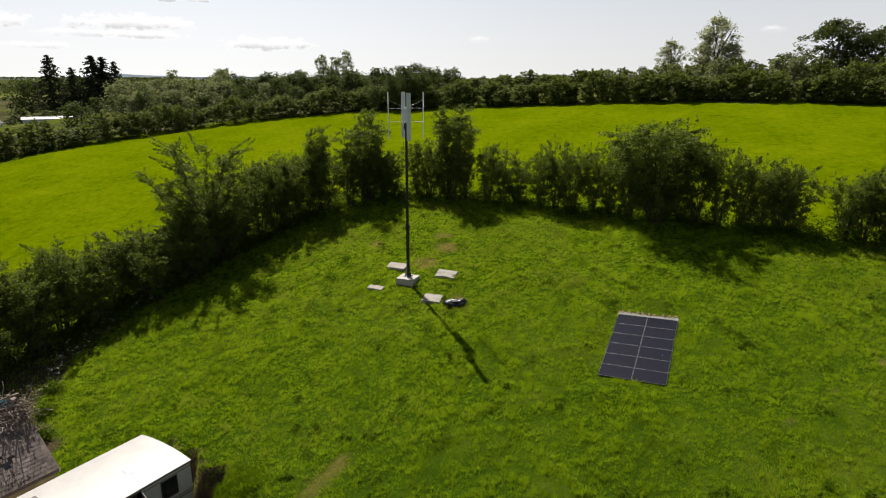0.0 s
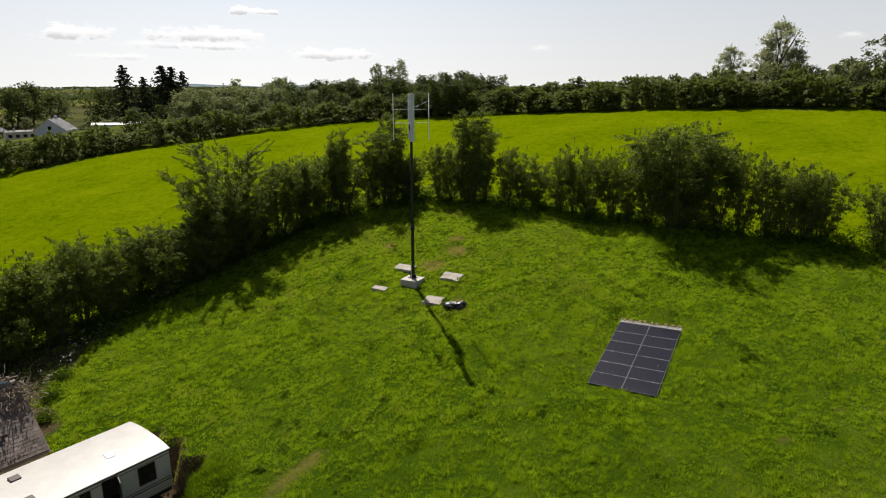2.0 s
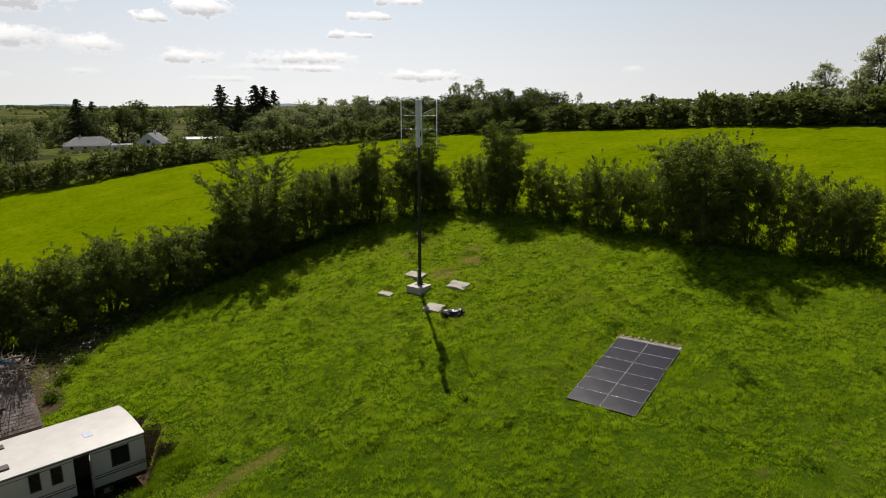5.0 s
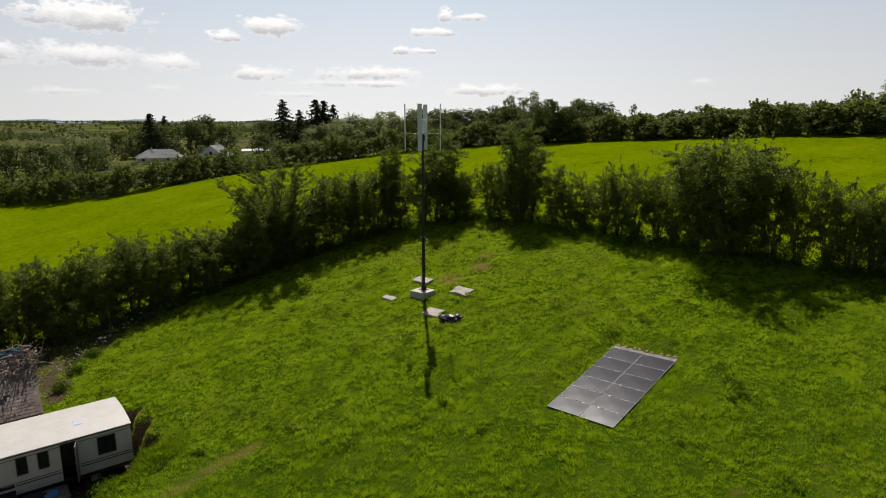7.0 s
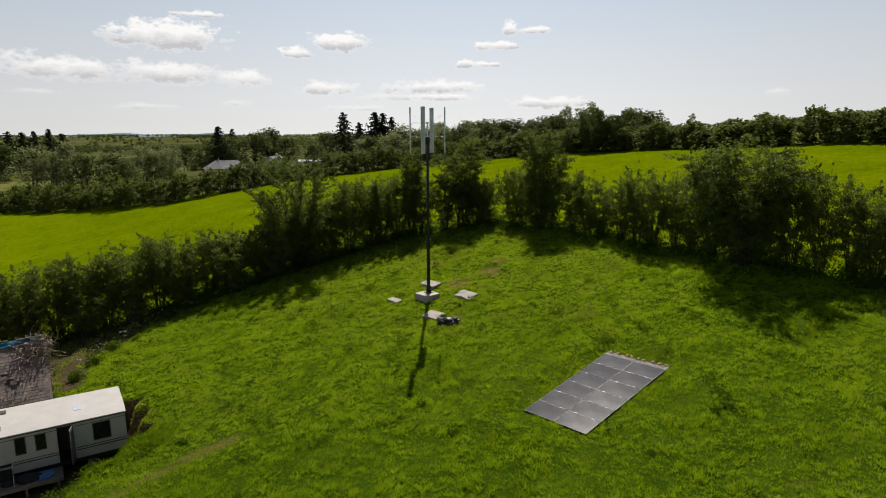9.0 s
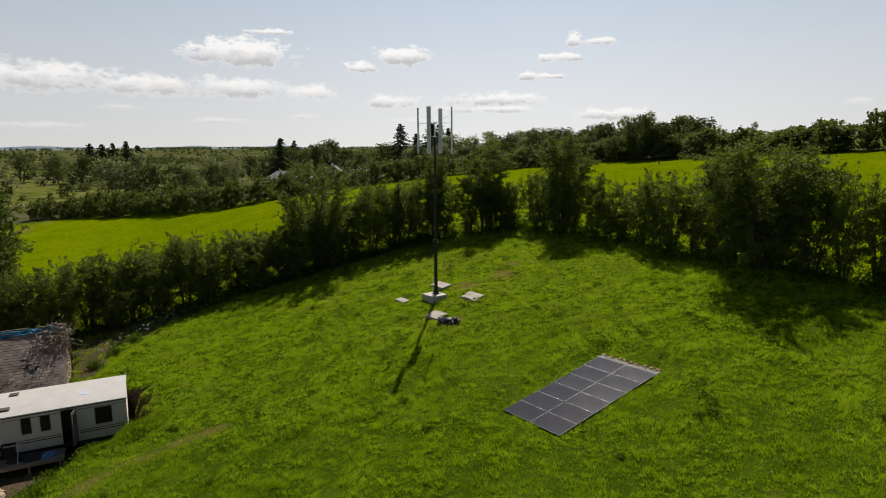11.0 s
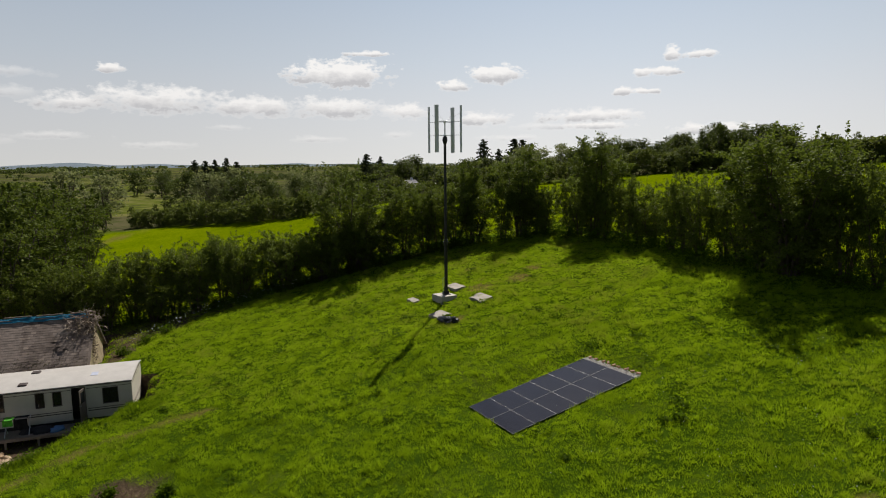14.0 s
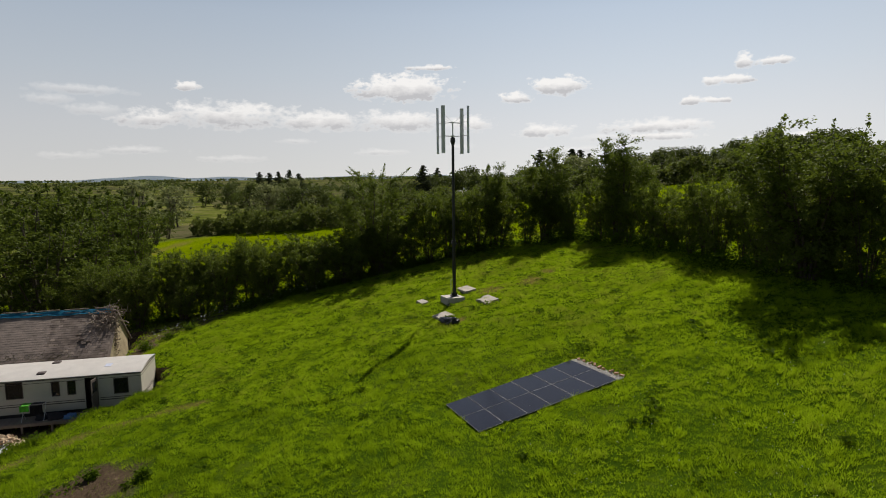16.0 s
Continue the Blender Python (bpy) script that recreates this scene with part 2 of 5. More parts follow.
BLACK_STEEL = plain("black_steel", (0.012, 0.012, 0.014), 0.45, vary=0.3, scale=5, bump=0.08)
WHITE_BLADE = plain("white_composite", (0.72, 0.73, 0.74), 0.4, vary=0.06, scale=3, bump=0.03)
STEEL = plain("galvanised_steel", (0.5, 0.51, 0.52), 0.4, 0.8, 0.12, 8, 0.05)
ROOF_WHITE = plain("white_roof_sheet", (0.46, 0.43, 0.395), 0.5, vary=0.12, scale=1.5, bump=0.06)
CLADDING = plain("cream_aluminium_cladding", (0.5, 0.465, 0.385), 0.45, vary=0.08, scale=2, bump=0.04)
BROWN_TRIM = plain("brown_trim", (0.06, 0.042, 0.035), 0.5, vary=0.2, bump=0.05)
SLATE = plain("weathered_slate", (0.22, 0.172, 0.142), 0.75, vary=0.4, scale=2.2, bump=0.3)
STONE = plain("rubble_stone", (0.36, 0.28, 0.17), 0.9, vary=0.4, scale=3, bump=0.7)
WOOD = plain("grey_timber", (0.19, 0.15, 0.115), 0.8, vary=0.35, scale=4, bump=0.3)
RUBBER = plain("black_plastic", (0.014, 0.014, 0.016), 0.35, vary=0.3, bump=0.1)


# ---- mesh helpers ----
def mesh_np(name, verts, faces, mat, smooth=False):
    """A mesh from arrays; every face has the same number of corners."""
    verts, faces = np.asarray(verts, np.float32), np.asarray(faces, np.int32)
    me = bpy.data.meshes.new(name)
    k = faces.shape[1]
    me.vertices.add(len(verts))
    me.vertices.foreach_set("co", verts.ravel())
    me.loops.add(faces.size)
    me.loops.foreach_set("vertex_index", faces.ravel())
    me.polygons.add(len(faces))
    me.polygons.foreach_set("loop_start", np.arange(0, faces.size, k, dtype=np.int32))
    me.polygons.foreach_set("use_smooth", np.full(len(faces), smooth))
    me.update(calc_edges=True)
    me.materials.append(mat)
    return me


def thing(name, m, label, category, group="", kind=""):
    ob = new(name)
    ob.empty_display_size = 0.3
    ob.matrix_world = m
    return tagged(ob, label, category, group, kind)


def under(ob, parent, label=""):
    ob.parent = parent
    if label:
        ob["label"] = label
    return ob


def part(name, bm, mat, parent, label=""):
    """Links a bmesh as one mesh object under a thing or a part."""
    me = bpy.data.meshes.new(name)
    bm.to_mesh(me)
    bm.free()
    me.materials.append(mat)
    return under(new(name, me), parent, label) if parent else new(name, me)


def box(bm, c, s, rot=None, bevel=0.0):
    m = Matrix.Translation(c) @ (rot or Matrix()) @ Matrix.Diagonal((*s, 1))
    r = bmesh.ops.create_cube(bm, size=1, matrix=m)
    if bevel:
        es = list({e for v in r["verts"] for e in v.link_edges})
        bmesh.ops.bevel(bm, geom=es, offset=bevel, segments=2, profile=0.5, affect="EDGES")
    return bm


def rod(bm, a, b, r0, r1=None, seg=10):
    a, b = Vector(a), Vector(b)
    d = b - a
    m = Matrix.Translation((a + b) / 2) @ d.to_track_quat("Z", "Y").to_matrix().to_4x4()
    bmesh.ops.create_cone(bm, cap_ends=True, segments=seg, radius1=r0, radius2=r0 if r1 is None else r1, depth=d.length, matrix=m)
    return bm


def tube(points, radii, seg=6):
    """Vertices and quads of a tapered bent tube."""
    p = np.asarray(points, float)
    d = np.gradient(p, axis=0)
    d /= np.linalg.norm(d, axis=1, keepdims=True) + 1e-9
    s = np.cross(d, (0.31, 0.9, 0.2))
    s /= np.linalg.norm(s, axis=1, keepdims=True) + 1e-9
    u = np.cross(d, s)
    a = np.linspace(0, 2 * np.pi, seg, endpoint=False)
    v = p[:, None] + np.asarray(radii)[:, None, None] * (np.cos(a)[None, :, None] * s[:, None] + np.sin(a)[None, :, None] * u[:, None])
    i, j = np.meshgrid(np.arange(len(p) - 1), np.arange(seg), indexing="ij")
    f = np.stack([i * seg + j, i * seg + (j + 1) % seg, (i + 1) * seg + (j + 1) % seg, (i + 1) * seg + j], -1)
    return v.reshape(-1, 3), f.reshape(-1, 4)


def joined(pieces):
    vs, fs, k = [], [], 0
    for v, f in pieces:
        vs.append(v)
        fs.append(np.asarray(f) + k)
        k += len(v)
    return np.concatenate(vs), np.concatenate(fs)


# ---- ground ----
PO, PX, PY = Vector((16.707, -1.035, -0.905)), Vector((1.0, 0.137, 0.04)).normalized(), Vector((-0.135, 1.0, 0.192))
PN = PX.cross(PY).normalized()
PY = PN.cross(PX).normalized()
SLOPE_X, SLOPE_Y = -PN.x / PN.z, -PN.y / PN.z
PROFILE_Y = (-400, -150, -60, -20, 0, 15, 54, 69, 89, 120, 200, 320, 600, 1500)
PROFILE_Z = (-11, -10, -8.2, -4.2, -0.35, 2.5, 6.7, 8.3, 10, 12, 14.5, 15, 4, -8)


def step(a, b, x):
    t = np.clip((x - a) / (b - a), 0, 1)
    return t * t * (3 - 2 * t)


def land(x, y):
    """The height of the ground."""
    x, y = np.asarray(x, float), np.asarray(y, float)
    z = sum(np.interp(y + o, PROFILE_Y, PROFILE_Z) for o in (-5, -2.5, 0, 2.5, 5)) / 5
    xe = np.clip(x, 0, 45)
    z = z + 0.03 * np.clip(x + 15, -90, 0) - 0.0057 * xe - 0.00055 * xe * xe
    valley = -13 + 0.03 * np.clip(y, 0, 400)
    z = z + (valley - z) * step(-110, -320, x)
    z = z + (-14 - z) * step(700, 1600, np.hypot(x, y))
    z = z + 14 * step(1500, 3300, np.hypot(x, y))
    z = z + 0.06 * np.sin(x * 0.9 + 1.3 * np.sin(y * 0.5)) * np.sin(y * 0.8 + 0.7 * np.sin(x * 0.6)) + 0.04 * np.sin(x * 2.3 + y) * np.sin(y * 1.9 - x * 0.4)
    # the terrace cut for the caravan and the yard before it
    edge = -18.75 - 4.3 * step(-1.2, -2.4, x) + 0.3 * np.sin(x * 3.1)
    side = np.maximum(y - edge, (x - 2.75 - 0.6 * step(-21.2, -19.6, y) - 1.15 * np.clip(-19.5 - y, 0, 6) - 0.2 * np.sin(y * 2.7)) / 1.4)
    side = np.maximum(side, -14.5 - x)
    cut = step(0.35, -0.55, side) * step(-60, -45, y)
    z = z + (np.minimum(z, -5.75) - z) * cut
    # the shallow bed dug for the solar panels
    u, v = (x - PO.x) * PX.x + (y - PO.y) * PX.y, (x - PO.x) * PY.x + (y - PO.y) * PY.y
    plane = PO.z + (x - PO.x) * SLOPE_X + (y - PO.y) * SLOPE_Y - 0.075
    bed = step(3.3, 1.85, np.abs(u)) * step(-4.8, -3.3, v) * step(5.2, 3.75, v)
    return z + (plane - z) * bed


def along(x, y, line):
    """The distance from points to a polyline."""
    d = np.full(np.shape(x), 1e9)
    for (ax, ay), (bx_, by_) in zip(line, line[1:]):
        t = np.clip(((x - ax) * (bx_ - ax) + (y - ay) * (by_ - ay)) / ((bx_ - ax) ** 2 + (by_ - ay) ** 2), 0, 1)
        d = np.minimum(d, np.hypot(x - ax - t * (bx_ - ax), y - ay - t * (by_ - ay)))
    return d


TRACK = [(7.2, -15.4), (7.4, -17.5), (7.6, -19.6), (8.7, -21.7), (9.9, -23.8), (12.5, -27.0), (16.0, -32.0)]


def meadow_edge(y):
    """Where the grass ends towards the western hedge."""
    return np.interp(y, (-24, -20.8, -18.9, -17, -14.7, -11.9, -5, 10), (-8, -10.2, -12.2, -13.6, -14.8, -15.7, -16.4, -16.4))


def earth_zone(x, y):
    r = step(1.15, 0.7, np.hypot((x - 14.3) / 2.2, (y + 18.8) / 2.1) + 0.2 * np.sin(x * 2.3) * np.sin(y * 2.9))
    yard = step(0.6, -0.2, np.maximum(y + 19.2 + 4.5 * step(-1.0, -2.2, x), (x - 3.2 - 0.6 * step(-21.2, -19.6, y) - 1.15 * np.clip(-19.5 - y, 0, 6)) / 1.4)) * step(-14.5, -13.5, x) * step(-60, -45, y)
    # dark soil by the gable and along the hedge, partly painted hedge shade
    gable_dark = step(1.2, 0.6, np.hypot((x + 8.6) / 2.6, (y + 21.7) / 1.0) + 0.15 * np.sin(x * 3.1))
    strip = 0.85 * step(0.5, -0.4, x - meadow_edge(y) + 0.3 * np.sin(y * 2.2)) * step(-19.5, -18.5, x) * step(-27, -25, y) * step(11, 8, y)
    return np.maximum(np.maximum(r, yard), np.maximum(gable_dark, strip))


def track_zone(x, y):
    t = 0.8 * step(0.5, 0.12, along(x, y, TRACK) + 0.25 * np.sin(x * 1.7) * np.sin(y * 2.1))
    t = np.maximum(t, 0.8 * step(3.5, 0.8, along(x, y, [(-112, -45), (-130, -43.5), (-150, -37)])))
    for px, py, r in ((-0.4, 2.7, 1.15), (-0.4, 5.7, 0.95), (-1.7, 7.5, 0.7), (-6.2, 4.3, 0.7), (17.0, -15.4, 0.5), (4.7, -0.9, 0.5), (26.0, -1.0, 0.25), (28.0, 2.5, 0.3), (24.5, -4.2, 0.22)):
        t = np.maximum(t, step(1.5, 0.5, np.hypot(x - px, (y - py) * 1.2) / r + 0.35 * np.sin(x * 5.1 + px) * np.sin(y * 4.3)))
    return t


def axis(lo, hi, fine, reach):
    near = np.arange(lo, hi + fine / 2, fine)
    out, s = [], fine
    a = near[-1]
    while a < reach:
        s = min(s * 1.13, 400)
        a += s
        out.append(a)
    out2, s, a = [], fine, near[0]
    while a > -reach:
        s = min(s * 1.13, 400)
        a -= s
        out2.append(a)
    return np.r_[out2[::-1], near, out]


gx, gy = axis(-20, 42, 0.4, 4600), axis(-36, 20, 0.4, 4600)
X, Y = np.meshgrid(gx, gy, indexing="ij")
i, j = np.meshgrid(np.arange(len(gx) - 1), np.arange(len(gy) - 1), indexing="ij")
k = len(gy)
faces = np.stack([i * k + j, (i + 1) * k + j, (i + 1) * k + j + 1, i * k + j + 1], -1).reshape(-1, 4)
ground = new("ground", mesh_np("ground", np.stack([X, Y, land(X, Y)], -1).reshape(-1, 3), faces, MEADOW, True))
FAR_LINE = np.array([(-170, -42), (-156, -28), (-131, -14), (-112, -5), (-101, 4.5), (-97, 20), (-90.5, 39), (-79, 56.5), (-61, 70), (-36, 75), (-18, 79), (0, 86), (18, 91), (40, 92), (70, 94)], float)
inside = (Y < np.interp(X, FAR_LINE[:, 0], FAR_LINE[:, 1]) + 1) & (X > -160) & (Y > -46 + 0.12 * np.clip(X + 20, -200, 0)) & (X < 90)
near_meadow = (X > -18.5) & (X < 60) & (Y < 17.5) & (Y > -60)
zones = {"pasture": inside & ~near_meadow, "country": ~inside & ~near_meadow, "earth": earth_zone(X, Y), "track": track_zone(X, Y)}
for name_, z_ in zones.items():
    ground.data.attributes.new(name_, "FLOAT", "POINT").data.foreach_set("value", np.asarray(z_, np.float32).ravel())
tagged(ground, "rough green sloping meadow with clumps and bare patches", "grass", kind="structure")


# ---- plants ----
def leaves(rng, pts, size, droop=0.0):
    """Little folded-looking quads at the points, each turned its own way."""
    n = len(pts)
    a = rng.normal(size=(n, 3)) * (1, 1, 0.6)
    a /= np.linalg.norm(a, axis=1, keepdims=True)
    b = np.cross(a, rng.normal(size=(n, 3)) * (0.7, 0.7, 1) + (0, 0, droop))
    b /= np.linalg.norm(b, axis=1, keepdims=True) + 1e-9
    s = size * rng.uniform(0.6, 1.35, (n, 1))
    a, b = a * s, b * s * 0.6
    v = np.stack([pts - a, pts + b * 0.9 - a * 0.1, pts + a, pts - b * 0.9 - a * 0.1], 1).reshape(-1, 3)
    return v, np.arange(4 * n).reshape(-1, 4)


def crown_points(rng, n, clumps, h, w, low, shape, spread):
    """Points in clumps that fill an uneven crown of height h and width w."""
    u = low + (1 - low) * rng.random(clumps) ** 0.85
    ang = rng.uniform(0, 2 * np.pi, clumps)
    lobes = 1 + 0.25 * np.sin(2 * ang + rng.uniform(0, 6)) + 0.18 * np.sin(3 * ang + 5 * u + rng.uniform(0, 6))
    r = w / 2 * shape(u) * lobes * np.sqrt(rng.uniform(0.12, 1, clumps))
    c = np.stack([r * np.cos(ang), r * np.sin(ang), u * h], -1)
    pick = rng.integers(0, clumps, n)
    k = rng.uniform(0.5, 1.3, clumps)[pick][:, None]
    return c[pick] + np.clip(rng.normal(size=(n, 3)), -1.7, 1.7) * k * spread * (1, 1, 0.8), c


def plant(name, seed, h, w, n, leaf, mat, label, category, group, low=0.12, shape=None, stems=5, thick=0.06, shoots=0, spread=0.24, clumps=90, m=None):
    rng = np.random.default_rng(seed)
    shape = shape or (lambda u: np.clip(1.15 - 0.75 * u ** 2.2, 0.1, 1) * np.clip(0.55 + 1.6 * u, 0, 1))
    root = thing(name, m or Matrix(), label, category, group)
    pts, c = crown_points(rng, n, clumps, h * 0.95, w, low, shape, spread)
    extra = []
    for _ in range(shoots):
        a, r, hh = rng.uniform(0, 6.28), w * 0.3 * rng.random(), h * rng.uniform(0.95, 1.12)
        t = rng.uniform(0.55, 1, 60)[:, None]
        extra.append(np.array([[r * np.cos(a), r * np.sin(a), hh]]) * np.c_[t * 1.05, t * 1.05, t] + rng.normal(size=(60, 3)) * 0.07)
    if extra:
        pts = np.concatenate([pts] + extra)
    pts[:, 2] = np.maximum(pts[:, 2], 0.15)
    under(new("crown", mesh_np("crown", *leaves(rng, pts, leaf), mat)), root)
    limbs = []
    for s in range(stems):
        a = 2 * np.pi * (s + rng.random()) / stems
        b = np.array([np.cos(a), np.sin(a), 0]) * 0.12 * w * (stems > 1)
        tip = c[rng.integers(0, len(c))] * (1, 1, 0) + (0, 0, h * rng.uniform(0.6, 0.92))
        t = np.linspace(0, 1, 6)[:, None]
        line = b * (1 - t) + tip * t * (t * 0.5 + 0.5) + (0, 0, 0) + rng.normal(size=(6, 3)) * 0.04 * w * t
        line[:, 2] = t[:, 0] * tip[2]
        line[0, 2] = -0.3
        limbs.append(tube(line, thick * (1.1 - t[:, 0] * 0.85)))
        for q in range(3):
            f = rng.integers(2, 5)
            g = c[rng.integers(0, len(c))]
            e = np.linspace(0, 1, 4)[:, None]
            limbs.append(tube(line[f] * (1 - e) + g * e + rng.normal(size=(4, 3)) * 0.03 * w * e, thick * 0.45 * (1.05 - e[:, 0] * 0.8), 5))
    under(new("trunk", mesh_np("trunk", *joined(limbs), BARK, True)), root)
    return root


def branchy(name, seed, h, w, stems, sprays, per, leaf, mat, label, category, group, fan=1.0, low=0.28, reach=0.8, thick=0.06, rise=0.45, taper=0.3, bare=0, spike=0.3, m=None):
    """A shrub or tree grown stem by stem: layered leafy sprays on side limbs, gaps between them, thin shoots above."""
    rng = np.random.default_rng(seed)
    root = thing(name, m or Matrix(), label, category, group)
    pts, wood = [], []
    for s in range(stems):
        a = 2 * np.pi * (s + rng.uniform(0.1, 0.9)) / stems
        out = np.array([np.cos(a), np.sin(a), 0])
        lean = w / 2 * fan * np.sqrt(rng.uniform(0.02, 1.0))
        top = h * rng.uniform(0.74, 0.97) * (1 - 0.22 * (2 * lean / w) ** 2)
        t = np.linspace(0, 1, 8)
        sway = np.cumsum(rng.normal(size=(8, 3)), axis=0) * 0.035 * w
        line = out * (0.08 * w + lean * t[:, None] ** 1.25) + sway * t[:, None]
        line[:, 2] = t * top
        line[0, 2] = -0.3
        wood.append(tube(line, thick * (1.1 - t * 0.95) * rng.uniform(0.7, 1.2), 5))
        for q in range(sprays):
            f = low + (1 - low) * rng.random() ** 0.8
            p = np.array([np.interp(f, t, line[:, c]) for c in range(3)])
            b = rng.uniform(0, 2 * np.pi)
            d = np.array([np.cos(b), np.sin(b), rng.normal(rise, 0.4)]) + out * 0.4
            d *= reach * rng.uniform(0.4, 1.4) * (1.15 - taper * f) / np.linalg.norm(d)
            n_ = int(per * rng.uniform(0.5, 1.5))
            v = rng.random((n_, 1)) ** 0.5
            puff = rng.uniform(0.07, 0.17) * reach ** 0.6
            pts.append(p + d * v - (0, 0, 0.2 * reach) * v * v + np.clip(rng.normal(size=(n_, 3)), -1.7, 1.7) * (1.1, 1.1, 0.6) * puff * (0.5 + 0.8 * v))
            if q % 3 == 0:
                e = np.linspace(0, 1, 3)[:, None]
                wood.append(tube(p + d * e * 1.1 - (0, 0, 0.2 * reach) * e * e, thick * 0.28 * (1.1 - e[:, 0] * 0.8), 3))
        # a shoot standing over the crown
        tip = line[-1] + np.array([*(rng.normal(size=2) * 0.14), 1.0]) * min(h, 5.5) * rng.uniform(0.03, 0.13)
        v = rng.random((per // 2, 1))
        pts.append(line[-1] * (1 - v) + tip * v + rng.normal(size=(per // 2, 3)) * 0.09 * (1.2 - v))
    for q in range(bare):
        a, f = rng.uniform(0, 6.28), rng.uniform(0.4, 0.92)
        p = np.array([np.cos(a) * w * 0.28, np.sin(a) * w * 0.28, f * h])
        d = np.array([np.cos(a), np.sin(a), rng.uniform(0.1, 0.9)]) * w * spike * rng.uniform(0.6, 1.2)
        e = np.linspace(0, 1, 4)[:, None]
        wood.append(tube(p + d * e + rng.normal(size=(4, 3)) * 0.06 * e, thick * 0.35 * (1.1 - e[:, 0] * 0.9), 4))
        v = rng.random((110, 1)) * 1.03
        pts.append(p + d * v + rng.normal(size=(110, 3)) * 0.13 * (1.15 - v))
    pts = np.concatenate(pts)
    up = h / np.percentile(pts[:, 2], 99.8)
    pts[:, 2] = np.maximum(pts[:, 2] * up, 0.15)
    under(new("crown", mesh_np("crown", *leaves(rng, pts, leaf), mat)), root)
    wv, wf = joined(wood)
    under(new("trunk", mesh_np("trunk", np.asarray(wv) * (1, 1, up), wf, BARK, True)), root)
    return root


def put(ob, x, y, s=1.0, sz=None, turn=0.0, sink=0.0):
    return copy_thing(ob, Matrix.Translation((x, y, float(land(x, y)) - sink)) @ Matrix.Rotation(turn, 4, "Z") @ Matrix.Diagonal((s, s, sz or s, 1)))


def home(ob, x, y, turn=0.0):
    ob.matrix_basis = Matrix.Translation((x, y, float(land(x, y)))) @ Matrix.Rotation(turn, 4, "Z")
    return ob


rnd = random.Random(7)
HEDGE = "hedge plants round the meadow"
HAW = "dense dark green hawthorn hedge shrub with bare lower stems"
haw_shape = lambda u: np.clip(1.12 - 0.7 * u ** 2.6, 0.1, 1) * np.clip(0.72 + 0.9 * u, 0, 1)
haws = [branchy("hedge_shrub", 11 + s, 5.0, 3.4, 11, 22, 50, 0.068, HEDGE_LEAF, HAW, "shrub", HEDGE, low=0.15, reach=0.8, thick=0.055, rise=0.4, bare=5, spike=0.2) for s in range(6)]
ashes = [branchy("young_tree", 31 + s, 8.6, 3.9, 7, 50, 76, 0.075, HEDGE_LEAF, "slender young broadleaf tree rising out of the hedge", "tree", HEDGE, low=0.2, reach=1.2, thick=0.09, rise=0.35, taper=0.2, bare=6, spike=0.2) for s in range(2)]
thorn = branchy("thorn_tree", 41, 9.9, 7.2, 17, 46, 54, 0.075, HEDGE_LEAF, "tall spreading dark thorn tree standing in the hedge", "tree", HEDGE, fan=1.15, low=0.1, reach=0.85, thick=0.1, rise=0.9, taper=0.25, bare=44, spike=0.25)
elder = branchy("elder_bush", 42, 8.0, 5.8, 20, 46, 70, 0.084, HEDGE_LEAF, "large rounded dark green bush standing in the hedge", "bush", HEDGE, low=0.1, reach=1.25, thick=0.1, rise=0.25, taper=0.1)

home(thorn, -17.8, -2.7), home(elder, 12.8, 16.5), home(ashes[0], -13.9, 12.4), home(ashes[1], -6.0, 15.6, 1.0)
put(ashes[1], -16.2, 8.0, 0.62, 0.94, 2.0)
# hedge heights along its line: x, y, height
HEDGE_W = [(-20.5, -31.0, 6.5), (-19.2, -27.5, 6.0), (-18.3, -21.8, 6.9), (-18.3, -16.6, 6.2), (-18.4, -14.2, 6.1), (-18.3, -11.9, 5.4), (-18.2, -7.0, 4.9), (-17.7, -1.0, 6.4), (-17.6, 0.8, 7.2), (-17.3, 3.0, 6.2), (-17.0, 5.4, 6.7), (-15.3, 10.3, 5.9)]
HEDGE_N = [(-14.7, 11.2, 5.3), (-13.6, 12.6, 5.0), (-12.7, 13.6, 4.9), (-11.8, 14.0, 4.4), (-9.6, 15.2, 5.4), (-8.2, 15.7, 5.5), (-6.6, 15.9, 4.4), (-4.9, 16.1, 4.5), (-2.3, 16.3, 5.3), (-0.9, 16.4, 5.0), (0.3, 16.4, 3.7), (2.8, 16.5, 5.2), (4.2, 16.5, 6.0), (5.8, 16.5, 5.3), (7.3, 16.6, 5.6), (8.9, 16.7, 5.2), (10.6, 16.8, 5.4), (15.7, 17.2, 6.6), (17.3, 17.5, 6.3), (18.8, 17.7, 5.7), (20.2, 17.9, 5.5), (21.5, 18.1, 5.5), (22.4, 18.2, 4.8), (25.7, 18.4, 4.7), (26.9, 18.6, 5.4)]
hl = np.array(HEDGE_W + HEDGE_N + [(40.0, 19.0, 5.5)])
run = np.r_[0, np.cumsum(np.hypot(*np.diff(hl[:, :2], axis=0).T))]
west = np.array(HEDGE_W)
wrun = np.r_[0, np.cumsum(np.hypot(*np.diff(west[:, :2], axis=0).T))]
spots = []
d_ = 0.0
while d_ < wrun[-1]:
    x_, y_, h_ = (float(np.interp(d_, wrun, west[:, c_])) for c_ in range(3))
    d_ += rnd.uniform(1.5, 2.3)
    spots.append((x_ + rnd.uniform(-0.35, 0.35), y_ + rnd.uniform(-0.4, 0.4), h_ * rnd.uniform(0.88, 1.05), rnd.uniform(0.92, 1.2)))
spots += [(x_, y_ + rnd.uniform(-0.3, 0.3), h_, rnd.uniform(0.68, 0.84)) for x_, y_, h_ in HEDGE_N]
